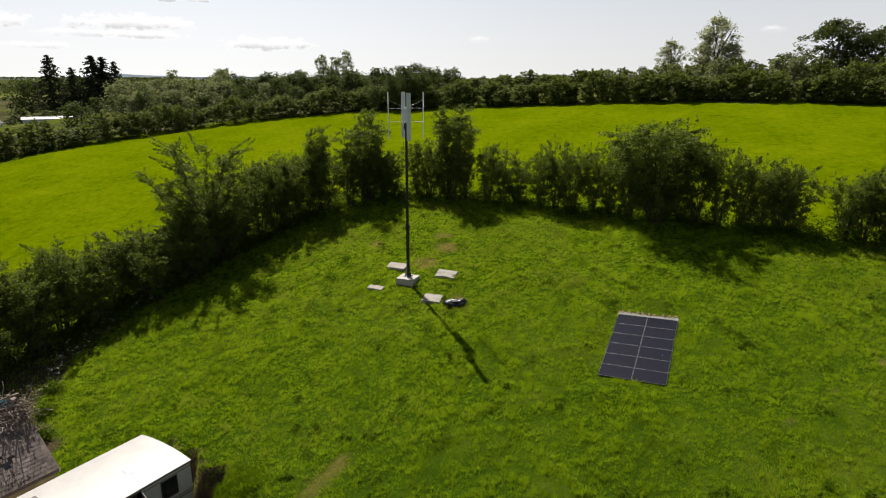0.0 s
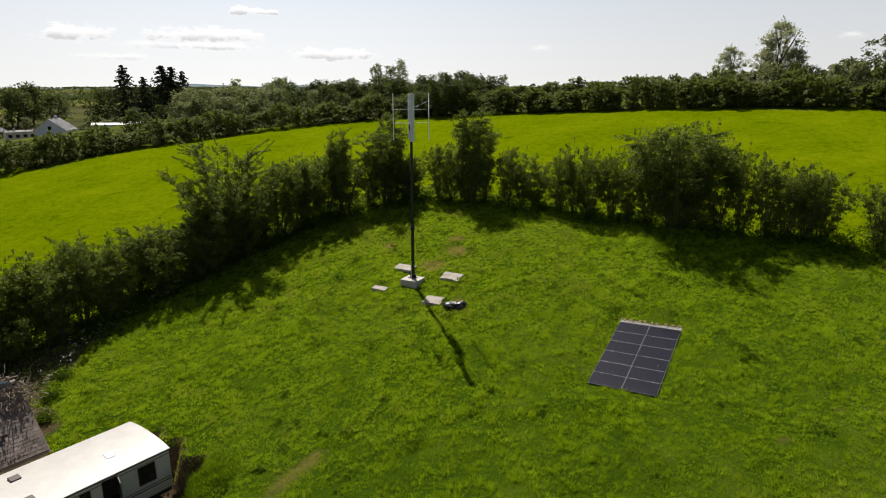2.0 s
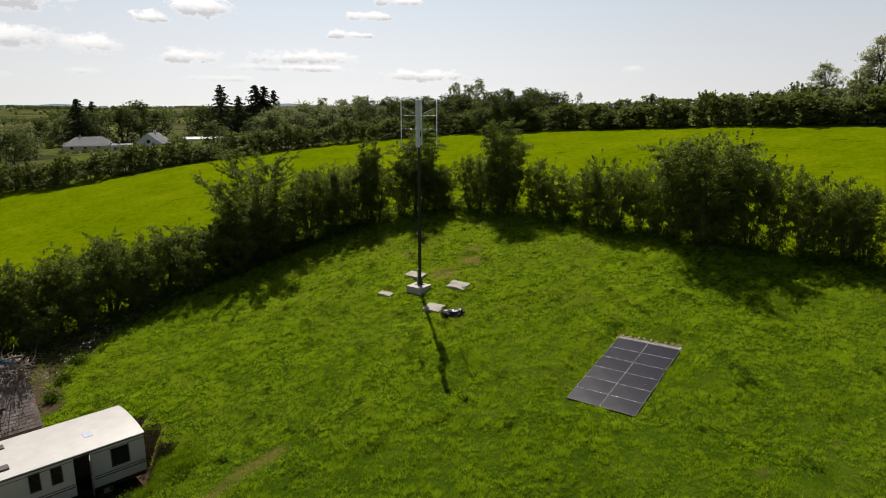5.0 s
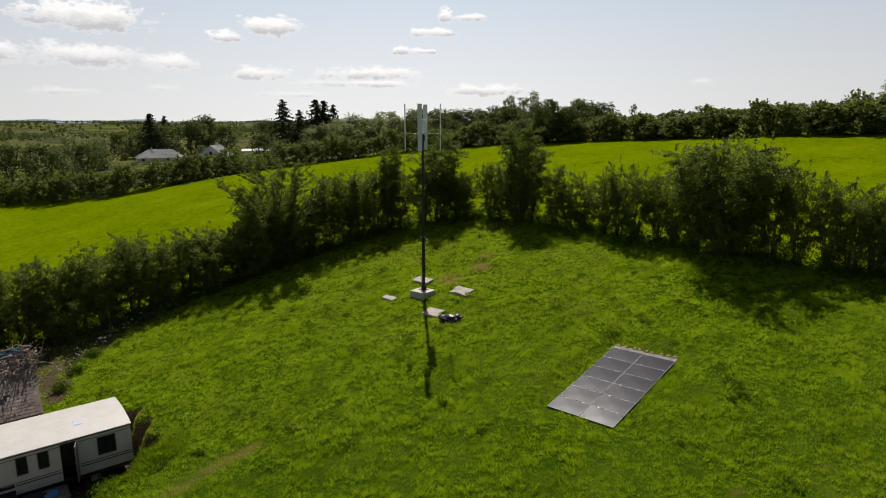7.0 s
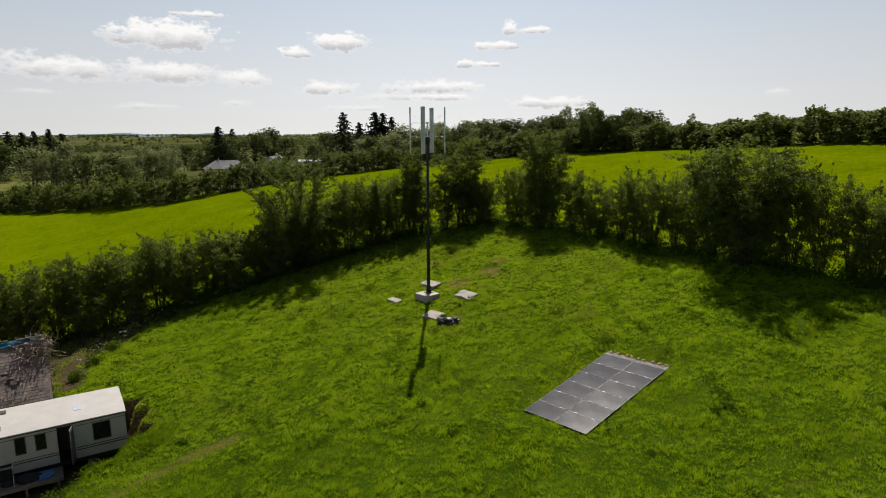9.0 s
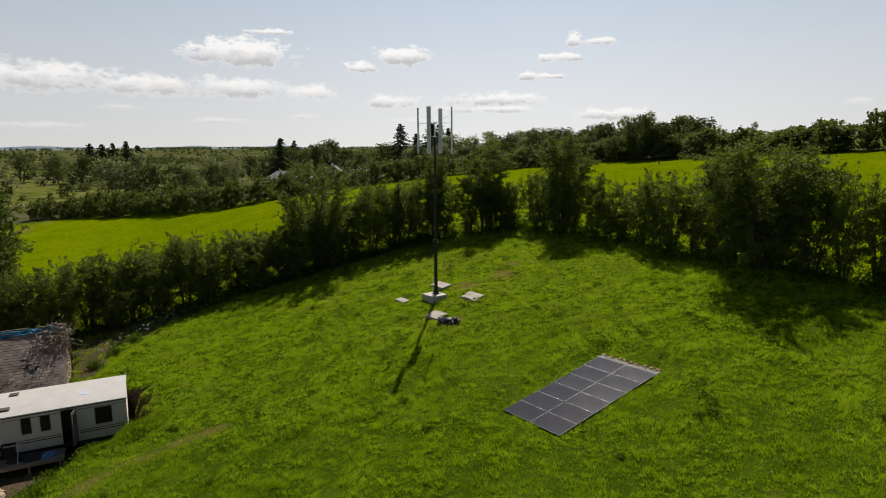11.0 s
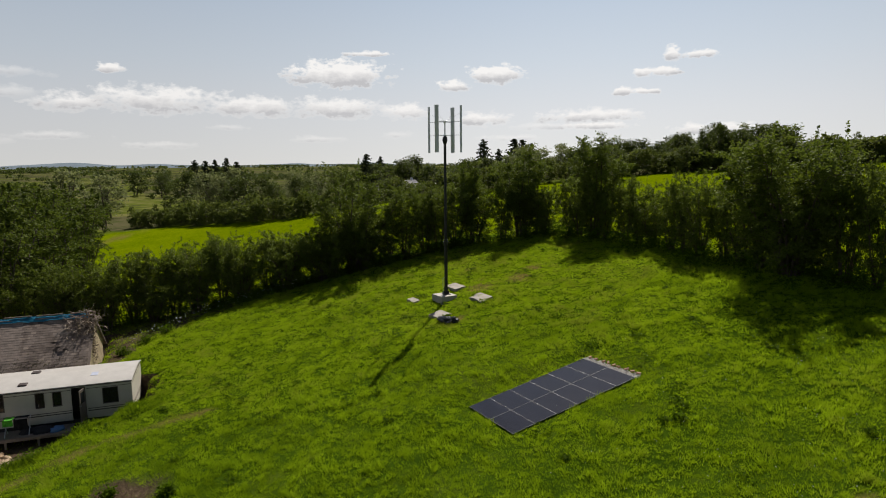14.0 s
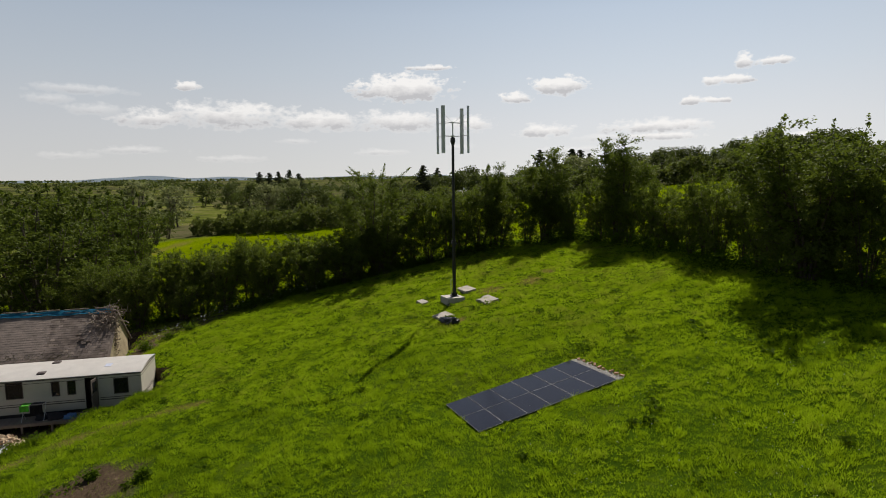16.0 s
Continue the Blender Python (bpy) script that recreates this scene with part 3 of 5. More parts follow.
spots += [(x_, 18.8, rnd.uniform(5.0, 5.7), 1.0) for x_ in (28.3, 30.1, 32.0, 34.2, 36.5)]
first = list(haws)
for x_, y_, h_, s_ in spots:
    m_ = Matrix.Translation((x_, y_, float(land(x_, y_)))) @ Matrix.Rotation(rnd.uniform(0, 6.3), 4, "Z")
    if first:
        first.pop().matrix_basis = m_ @ Matrix.Diagonal((1, 1, h_ / 5, 1))
    else:
        src = rnd.choice(haws)
        copy_thing(src, m_ @ Matrix.Diagonal((s_, s_, h_ / 5 / src.scale.z, 1)))

# a lower inner row thickens the western hedge
for k_ in range(8):
    y_ = -27.5 + k_ * 3.6 + rnd.uniform(-0.4, 0.4)
    x_ = float(np.interp(y_, [h_[1] for h_ in HEDGE_W], [h_[0] for h_ in HEDGE_W])) + 1.25 + rnd.uniform(-0.3, 0.3)
    put(rnd.choice(haws), x_, y_, rnd.uniform(0.9, 1.15), rnd.uniform(0.68, 0.9), rnd.uniform(0, 6.3))

# far hedge round the neighbouring field
FAR = "far hedge round the neighbouring field"
fars = [plant("field_hedge_shrub", 61 + s, 5.0, 6.4, 1900, 0.24, SCRUB_LEAF, "thick bushy field hedge shrub, dark green", "shrub", FAR, low=0.02, shape=haw_shape, stems=3, thick=0.08, spread=0.36, clumps=80, shoots=2) for s in range(3)]
seglen = np.r_[0, np.cumsum(np.hypot(*np.diff(FAR_LINE, axis=0).T))]
first = list(fars)
for d_ in np.r_[np.arange(0, seglen[-1], 3.4), np.arange(seglen[8], seglen[-1], 7.0)]:
    x_, y_ = np.interp(d_, seglen, FAR_LINE[:, 0]) + rnd.uniform(-0.8, 0.8), np.interp(d_, seglen, FAR_LINE[:, 1]) + rnd.uniform(-0.8, 0.8)
    s_ = rnd.uniform(0.62, 1.1) * (1.25 if d_ < seglen[4] else 1)
    if first:
        home(first.pop(), x_, y_)
    else:
        put(rnd.choice(fars), x_, y_, rnd.uniform(0.9, 1.2), s_, rnd.uniform(0, 6.3))

# a looser row of taller bushes behind it on the rise
backs = [plant("sally_bush", 66 + s, 6.0, 6.0, 1500, 0.24, PALE_LEAF if s else SCRUB_LEAF, "loose sally bush behind the field hedge, soft green", "bush", FAR, low=0.05, stems=4, thick=0.07, spread=0.4, clumps=70, shoots=6) for s in range(2)]
home(backs[0], 27, 101), home(backs[1], 38, 103)
# a second hedge on the brow behind, standing against the sky
BROW = [(-75, 110, 3.2), (-52, 121, 3.4), (-33, 127, 4.0), (-20, 130, 4.3), (-10, 133, 4.4), (0, 137, 4.4), (14, 139, 4.2), (24, 140, 3.4), (46, 141, 3.0)]
for x_ in np.arange(-72, 44, 3.1):
    y_, h_ = np.interp(x_, [b_[0] for b_ in BROW], [b_[1] for b_ in BROW]), np.interp(x_, [b_[0] for b_ in BROW], [b_[2] for b_ in BROW])
    put(rnd.choice((fars[0], fars[1], fars[2], backs[0], backs[1])), float(x_) + rnd.uniform(-1, 1), float(y_) + rnd.uniform(-1.5, 1.5), rnd.uniform(0.8, 1.15), float(h_) / 5.4 * rnd.uniform(0.8, 1.08), rnd.uniform(0, 6.3))
for k_ in range(22):
    x_ = -14 + k_ * 4.3 + rnd.uniform(-1, 1)
    y_ = float(np.interp(x_, FAR_LINE[:, 0], FAR_LINE[:, 1])) + 7.5 + rnd.uniform(-1, 4)
    put(backs[rnd.choice((0, 1))], x_, y_, rnd.uniform(0.9, 1.25), rnd.uniform(0.7, 1.0) * (1.0 + 0.016 * max(0.0, min(x_ + 5, 40))), rnd.uniform(0, 6.3))

# woods and single trees beyond
WOODS = "trees in the country beyond"
oak_shape = lambda u: np.clip(np.sin(np.pi * np.clip(u * 0.85 + 0.1, 0, 1)) ** 0.5, 0.1, 1)
fir_shape = lambda u: np.clip(1.02 - u ** 1.25, 0.05, 1) * np.where(np.sin(u * 60) > 0, 1, 0.62)
pop_shape = lambda u: np.clip(np.sin(np.pi * np.clip(u * 0.9 + 0.05, 0, 1)) ** 0.6, 0.1, 1)
oaks = [plant("broadleaf_tree", 71 + s, 12, 11, 1900, 0.42, TREE_LEAF, "broadleaf tree with a rounded dark green crown", "tree", WOODS, low=0.15, shape=oak_shape, stems=2, thick=0.3, spread=0.9, clumps=70) for s in range(3)]
willows = [plant("willow", 81 + s, 13, 8.5, 1900, 0.36, PALE_LEAF, "pale grey-green willow with a loose crown", "tree", WOODS, low=0.12, shape=oak_shape, stems=4, thick=0.25, spread=0.8, clumps=80) for s in range(2)]


fine_oaks = [plant("field_oak", 76 + s, 12, 11, 8000, 0.24, TREE_LEAF, "mature broadleaf tree with a full dark green crown", "tree", WOODS, low=0.12, shape=oak_shape, stems=3, thick=0.28, spread=0.6, clumps=150) for s in range(2)]
fine_willows = [plant("tall_willow", 86, 13, 8.5, 7500, 0.2, FEATHER_LEAF, "tall pale willow with an open feathery crown", "tree", WOODS, low=0.12, shape=oak_shape, stems=4, thick=0.18, spread=0.55, clumps=120, shoots=8)]


def conifer(seed, h, w, m=None):
    """A spruce: tiers of drooping branches round a straight stem."""
    rng = np.random.default_rng(seed)
    root = thing("conifer", Matrix(), "tall dark conifer with a pointed crown", "tree", WOODS)
    pts = []
    for u in np.linspace(0.1, 0.985, 40):
        reach = w / 2 * min(1.0, 1.25 * (1.03 - u) ** 0.75)
        for _ in range(int(5 + 6 * (1 - u))):
            a, r = rng.uniform(0, 6.28), reach * rng.uniform(0.4, 1.2)
            t = rng.random(int(11 + 12 * (1 - u)))[:, None] ** 0.7
            line = t * np.array([[r * np.cos(a), r * np.sin(a), -0.22 * r]]) + (0, 0, u * h + rng.uniform(-0.3, 0.3))
            pts.append(line + rng.normal(size=line.shape) * (0.2, 0.2, 0.12))
    under(new("crown", mesh_np("crown", *leaves(rng, np.concatenate(pts), 0.55), FIR_LEAF)), root)
    under(new("trunk", mesh_np("trunk", *tube([(0, 0, -0.5), (0, 0, h * 0.5), (0, 0, h)], (0.4, 0.22, 0.04)), BARK, True)), root)
    return root


firs = [conifer(91, 24, 21), conifer(92, 24, 18)]
poplars = [plant("poplar", 95 + s, 20, 8, 1500, 0.42, PALE_LEAF, "tall thin poplar with a sparse crown", "tree", WOODS, low=0.25, shape=pop_shape, stems=3, thick=0.25, spread=0.7, clumps=60) for s in range(2)]
sallies = [branchy("sally_tree", 101 + s, 11, 7.2, 9, 11, 74, 0.15, SALLY_LEAF, "bushy mid-green sally tree in a dense belt", "tree", WOODS, low=0.15, reach=2.1, thick=0.14, rise=0.15) for s in range(3)]


def grove(kind, spots):
    """Trees of one kind: x, y, top height above datum."""
    for n_, (x_, y_, top_) in enumerate(spots):
        z_ = float(land(x_, y_))
        k_ = kind[n_ % len(kind)]
        full = max(v.co.z for v in k_.children[0].data.vertices)
        s_ = (top_ - z_) / full
        w_ = s_ * rnd.uniform(0.85, 1.15)
        m_ = Matrix.Translation((x_, y_, z_)) @ Matrix.Rotation(rnd.uniform(0, 6.3), 4, "Z") @ Matrix.Diagonal((w_, w_, s_, 1))
        if n_ < len(kind) and not k_.get("placed"):
            k_.matrix_basis = m_
            k_["placed"] = 1
        else:
            copy_thing(k_, Matrix.Translation((x_, y_, z_)) @ Matrix.Rotation(rnd.uniform(0, 6.3), 4, "Z") @ Matrix.Diagonal((w_ / k_.scale.x, w_ / k_.scale.y, s_ / k_.scale.z, 1)))


grove(firs, [(-359, 153, 25.5), (-350, 172, 25.6), (-355, 163, 18.8), (-347, 177, 25), (-344, 182, 22.5), (-377, 75, 16), (-484, -39, 13.5), (-484, -24, 13.8), (-484, -15, 15.2), (-484, -31, 13), (-470, -8, 12), (-429, 97, 15)])
grove(poplars, [(-201, 207, 25), (-192, 215, 27), (-196, 211, 24), (-96, 163, 17.5), (-320, 204, 18.4)])
grove(fine_willows, [(-15.7, 202.7, 35.5), (-29.8, 199.9, 27.4), (-19.7, 203.7, 26.5), (-9.7, 202.7, 25.5)])
grove(willows, [(-194, 139, 17), (-294, -25, 7.6), (-294, -12, 8.6), (-290, 31, 6.5), (-227, 125, 12), (-250, 140, 12), (-236, 150, 13), (-290, -18, 5.5), (-310, 165, 13), (-290, 150, 12), (-270, 160, 13), (-246.6, -62.3, 7.4), (-214.7, -69.1, 8.5), (-262.8, 16.1, 7.8)])
grove(sallies, [(-24, -33.5, 6.0), (-30.5, -36, 7.6), (-27, -30, 5.4), (-35, -40, 7.4), (-44, -43, 8.0), (-51, -38, 7.2), (-38, -35.5, 5.0), (-29, -31, 3.0), (-67, -36, 6.6), (-60, -44, 6.8), (-28, -42, 6.5), (-20, -38, 5.6), (-15, -40, 5.0), (-77, -41, 5.2), (-90, -46, 4.0), (-150, -50, 0.0), (-168, -50, -1.5), (-135, -52, 0.0), (-62, -34, 1.0), (-75, -38, 1.0), (-12, -36, 4.5)])
grove(fine_oaks, [(-52, 70, 16.0), (-48.5, 72, 14.5), (-56, 68, 12.0), (20, 156, 28), (26, 158, 25), (31, 156, 26)])
grove(oaks, [(-397.6, 112.5, 16.4), (-388.6, 103.5, 13.4), (-395.0, 86.8, 10.1), (-383.4, 122.8, 10.1), (-373.9, 146.5, 13.5), (-125, 97, 12.5), (-106, 89, 13.2), (-145, 135, 16.5), (-82, 71, 11.8), (-68, 97, 12.8), (-194, -11, 5.5), (-193, -2, 5.4), (-192, 10, 5.2), (-232, 171, 18), (-112, 98, 12.7), (-91, 92, 14), (11, 136, 19.5), (0, 140, 19)])
grove(oaks, [(-42, 146, 15.6), (-32, 139, 16.0), (-22, 137, 16.6), (-14, 139, 17.0), (-6, 138, 17.4), (4, 137, 18), (-54, 148, 14.8), (-64, 150, 14.4), (-78, 152, 14.2), (-64, 70, 11.5), (-72, 66, 10.8), (-114, 62, 9), (-380, -40, 6.8), (-476, -80, 6.7), (-518, -64, 5.4), (-388, 56, 5.4), (-386, 68, 6.0), (-383, 80, 6.5), (-202, 14.6, 4.2), (-178, 0, 3.6), (-440, -58, 5.0), (-420, -20, 5.5), (-108, -51, 5.2)])

# a mixed belt of trees close behind the far hedge
for k_ in range(46):
    d_ = float(np.interp(k_ + rnd.uniform(-0.4, 0.4), (0, 45), (seglen[5] + 6, seglen[9])))
    x_, y_ = float(np.interp(d_, seglen, FAR_LINE[:, 0])), float(np.interp(d_, seglen, FAR_LINE[:, 1]))
    back_ = rnd.uniform(9, 46)
    x_, y_ = x_ - back_ * 0.75, y_ + back_ * 0.66
    src = rnd.choice((oaks[0], oaks[1], oaks[2], oaks[0], oaks[2], willows[k_ % 2]))
    s_ = rnd.uniform(0.42, 0.66)
    z_ = float(land(x_, y_))
    copy_thing(src, Matrix.Translation((x_, y_, z_)) @ Matrix.Rotation(rnd.uniform(0, 6.3), 4, "Z") @ Matrix.Diagonal((s_ * 1.15 / src.scale.x, s_ * 1.15 / src.scale.y, s_ / src.scale.z, 1)))

# hedgerows and scrub over the low country
SCRUB = "scrub and hedgerow trees over the low country"
scrubs = [plant("scrub_bush", 111, 5.0, 6.2, 400, 0.5, SCRUB_LEAF, "round dark green scrub bush in a rough field", "bush", SCRUB, low=0.02, shape=haw_shape, stems=2, thick=0.1, spread=0.5, clumps=45), plant("hedgerow_tree", 112, 11, 10, 750, 0.62, TREE_LEAF, "broadleaf hedgerow tree with a dark green crown", "tree", SCRUB, low=0.1, shape=oak_shape, stems=1, thick=0.3, spread=0.9, clumps=50), plant("hedgerow_willow", 113, 11, 9, 750, 0.55, PALE_LEAF, "round pale green willow in a hedgerow", "tree", SCRUB, low=0.08, shape=oak_shape, stems=2, thick=0.25, spread=0.8, clumps=50)]
home(scrubs[0], -200, -29), home(scrubs[1], -240, 165), home(scrubs[2], -300, 30)
for row in range(34):
    cx, cy = -rnd.uniform(170, 430), rnd.uniform(-200, 300)
    turn_, n_ = rnd.choice((0.3, 1.87)) + rnd.uniform(-0.2, 0.2), rnd.randint(5, 11)
    for k_ in range(n_):
        x_, y_ = cx + math.cos(turn_) * k_ * 9 + rnd.uniform(-3, 3), cy + math.sin(turn_) * k_ * 9 + rnd.uniform(-3, 3)
        if x_ > -165 or (y_ < 40 and row % 4) or (x_ > -235 and -15 < y_ < 70) or math.hypot(x_ + 340, y_ + 60) < 40 or float(along(np.array(x_), np.array(y_), [(-150, 20), (-346, 71)])) < 20 or math.hypot(x_ + 225, y_ - 70) < 30:
            continue
        put(rnd.choice((scrubs[0], scrubs[0], scrubs[1], scrubs[1], scrubs[2])), x_, y_, rnd.uniform(0.45, 0.85), rnd.uniform(0.4, 0.75), rnd.uniform(0, 6.3))
for x_, y_, s_ in ((-372, 58, 1.0), (-380, 74, 1.1), (-374, 92, 0.9), (-366, 100, 0.7), (-330, 98, 0.7), (-318, 104, 0.8), (-296, 92, 0.6), (-284, 84, 0.7), (-268, 80, 0.6), (-250, 82, 0.5), (-244, 92, 0.7), (-236, 86, 0.5), (-402, 64, 1.2), (-392, 40, 1.0), (-360, 34, 0.8), (-345, 30, 0.7), (-310, 112, 0.9), (-290, 118, 0.8), (-210, 84, 0.5), (-204, 92, 0.6), (-380, 20, 0.9), (-356, 10, 0.8)):
    put(scrubs[rnd.choice((0, 1, 1, 2))], x_, y_, s_ * rnd.uniform(0.9, 1.2), s_ * rnd.uniform(0.7, 1.0), rnd.uniform(0, 6.3))
# field hedges one behind another across the low ground
for row in range(5):
    for k_ in range(30):
        y_ = -230 + k_ * 9.5 + rnd.uniform(-2.5, 2.5)
        x_ = -262 - row * (52 + 18 * row) - 0.3 * (y_ + 80) + 9 * math.sin(k_ * 0.4 + row * 2.1) + rnd.uniform(-2, 2)
        if rnd.random() < 0.3 or y_ > 20 or float(along(np.array(x_), np.array(y_), [(-150, 20), (-346, 71)])) < 22:
            continue
        put(scrubs[rnd.choice((0, 0, 0, 0, 0, 0, 1, 2))], x_, y_, rnd.uniform(0.6, 1.0), rnd.uniform(0.3, 0.55), rnd.uniform(0, 6.3))
# garden hedge before the bungalow
for k_ in range(9):
    put(scrubs[0], -322 + 1.2 * k_ + rnd.uniform(-2, 2), 52 + 5 * k_, 0.8, rnd.uniform(0.3, 0.5), rnd.uniform(0, 6.3))


def lumps(x, y, cell, seed):
    """Smooth random field with a given cell size."""
    g = np.random.default_rng(seed).random((256, 256))
    u, v = x / cell + 300, y / cell + 300
    i0, j0 = np.floor(u).astype(int), np.floor(v).astype(int)
    a, b = u - i0, v - j0
    a, b = a * a * (3 - 2 * a), b * b * (3 - 2 * b)
    p = lambda i, j: g[i % 256, j % 256]
    return (p(i0, j0) * (1 - a) + p(i0 + 1, j0) * a) * (1 - b) + (p(i0, j0 + 1) * (1 - a) + p(i0 + 1, j0 + 1) * a) * b


def woodland(name, seed, count, r0, r1, quads, size, hmin, hmax, label):
    """Far woods and hedgerows that nobody could count, in one mesh."""
    rng = np.random.default_rng(seed)
    n = count * 9
    r = np.sqrt(rng.uniform(r0 ** 2, r1 ** 2, n))
    a = np.radians(rng.uniform(-140, 10, n))
    x, y = r * np.sin(a), r * np.cos(a)
    ridge = np.minimum(np.abs(lumps(x, y, 160, seed + 1) - 0.5), np.abs(lumps(x, y, 110, seed + 2) - 0.45))
    wood = lumps(x, y, 300, seed + 3)
    clear = (np.hypot(x + 345, y - 71) > 45) & (np.hypot(x + 230, y - 70) > 36)
    clear &= along(x, y, [(-150, 20), (-346, 71)]) > 30
    ok = np.flatnonzero(((ridge < 0.009) | (wood > 0.82)) & (x < -190) & clear)[:count]
    x, y = x[ok], y[ok]
    h = rng.uniform(hmin, hmax, len(x))
    c = np.stack([x, y, land(x, y)], -1)
    u = rng.normal(size=(len(x), quads, 3))
    u /= np.linalg.norm(u, axis=2, keepdims=True)
    pts = c[:, None] + u * (h * 0.42)[:, None, None] * (1.1, 1.1, 0.95) * rng.uniform(0.55, 1.05, (len(x), quads, 1)) + (0, 0, 1) * (h * 0.5)[:, None, None]
    ob = new(name, mesh_np(name, *leaves(rng, pts.reshape(-1, 3), size), TREE_LEAF))
    return tagged(ob, label, "woodland", kind="stuff")


woodland("distant_woodland", 200, 2100, 420, 1300, 44, 1.0, 4, 9, "dark hedgerows and copses over the low country")
woodland("horizon_woodland", 220, 7000, 1000, 4300, 13, 3.6, 9, 15, "dark woods near the horizon")

# low hills on the horizon, distance haze put into their blue colour
HILL = plain("hill_haze_blue", (0.16, 0.195, 0.225), 0.95, vary=0.3, scale=0.004, bump=0, spec=0.0)
aa = np.radians(np.linspace(-150, 30, 200))
rows_ = []
for r_, f_ in ((3300, 0.0), (3700, 0.6), (4100, 1.0), (4500, 0.9)):
    top_ = 27 + 6 * np.sin(aa * 7 + 1.1) + 8 * np.sin(aa * 17 + 0.3) + 6 * np.sin(aa * 41) + 3 * np.sin(aa * 88 + 2 * np.sin(aa * 9))
    rows_.append(np.stack([r_ * np.sin(aa), r_ * np.cos(aa), -14 + f_ * np.clip(top_, 6, 99)], -1))
i, j = np.meshgrid(np.arange(3), np.arange(199), indexing="ij")
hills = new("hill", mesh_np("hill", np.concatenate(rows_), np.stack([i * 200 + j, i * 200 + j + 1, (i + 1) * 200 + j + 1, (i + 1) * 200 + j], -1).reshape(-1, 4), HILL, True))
tagged(hills, "low hills along the horizon, haze painted into their blue", "hill", kind="structure")

# nettles, cow parsley and brambles at the foot of the hedge
def undergrowth():
    rng = np.random.default_rng(77)
    d = rng.uniform(0, run[-1], 900)
    off = rng.normal(size=900) * 0.75 - 0.35
    px, py = np.interp(d, run, hl[:, 0]), np.interp(d, run, hl[:, 1])
    tx, ty = np.gradient(np.interp(np.arange(0, run[-1], 0.5), run, hl[:, 0])), np.gradient(np.interp(np.arange(0, run[-1], 0.5), run, hl[:, 1]))
    k = np.clip((d / 0.5).astype(int), 0, len(tx) - 1)
    px, py = px - ty[k] * off * 2, py + tx[k] * off * 2
    h = rng.uniform(0.35, 1.25, 900) * np.where(rng.random(900) < 0.2, 1.4, 1)
    c = np.stack([px, py, land(px, py)], -1)
    n = 55
    t = rng.random((900, n, 1)) ** 0.8
    pts = c[:, None] + np.concatenate([rng.normal(size=(900, n, 2)) * 0.3, t * h[:, None, None]], 2)
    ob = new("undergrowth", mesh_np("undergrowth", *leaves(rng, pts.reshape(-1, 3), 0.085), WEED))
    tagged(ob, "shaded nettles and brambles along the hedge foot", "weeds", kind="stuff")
    wy = rng.uniform(-16, 9, 420)
    wx = meadow_edge(wy) - rng.uniform(-0.3, 3.2, 420)
    wh = rng.uniform(0.3, 0.8, 420)
    c = np.stack([wx, wy, land(wx, wy)], -1)
    pts = c[:, None] + np.concatenate([rng.normal(size=(420, 40, 2)) * 0.3, rng.random((420, 40, 1)) * wh[:, None, None]], 2)
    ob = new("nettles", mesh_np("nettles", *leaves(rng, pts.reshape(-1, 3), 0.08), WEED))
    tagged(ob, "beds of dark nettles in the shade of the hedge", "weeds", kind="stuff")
    # white umbels in the lower corner of the meadow
    m = 130
    wy = rng.uniform(-21.5, -8, m)
    wx = meadow_edge(wy) - np.abs(rng.normal(0, 0.9, m)) + 0.4
    c = np.stack([wx, wy, land(wx, wy) + rng.uniform(0.35, 0.9, m)], -1)
    pts = c[:, None] + rng.normal(size=(m, 6, 3)) * (0.05, 0.05, 0.012)
    ob = new("cow_parsley", mesh_np("cow_parsley", *leaves(rng, pts.reshape(-1, 3), 0.026), PETAL))
    tagged(ob, "white cow parsley heads in the shade", "flowers", kind="stuff")


undergrowth()

# ---- the wind turbine on its block ----
TURB = thing("wind_turbine", Matrix(), "vertical-axis wind turbine with four straight blades on a black mast", "wind turbine")
bm = bmesh.new()
rod(bm, (0, 0, 0.02), (0, 0, 3.6), 0.118, 0.112, 24)
mast_low = part("mast", bm, BLACK_STEEL, TURB, "black painted steel mast")
bm = bmesh.new()
rod(bm, (0, 0, 3.6), (0, 0, 10.3), 0.096, 0.088, 24)
part("upper_mast", bm, BLACK_STEEL, TURB)
bm = bmesh.new()
rod(bm, (0, 0, 3.4), (0, 0, 3.8), 0.14, 0.14, 20)
rod(bm, (0, 0, 3.56), (0, 0, 3.64), 0.19, 0.19, 20)
part("collar", bm, BLACK_STEEL, TURB)
bm = bmesh.new()
box(bm, (0, 0, 0.02), (0.5, 0.5, 0.03), bevel=0.006)
for a in range(8):
    box(bm, (0.15 * math.cos(a * math.pi / 4), 0.15 * math.sin(a * math.pi / 4), 0.13), (0.1, 0.012, 0.2), Matrix.Rotation(a * math.pi / 4, 4, "Z"))
rod(bm, (0, 0, 0.36), (0, 0, 0.52), 0.15, 0.13, 16)
part("base_plate", bm, BLACK_STEEL, TURB)
bm = bmesh.new()
rod(bm, (0.05, -0.24, 0.0), (0.05, -0.24, 1.15), 0.022, seg=8)
rod(bm, (0.05, -0.24, 1.12), (0.05, -0.1, 1.2), 0.02, seg=8)
part("conduit", bm, STEEL, TURB, "grey cable conduit beside the mast")
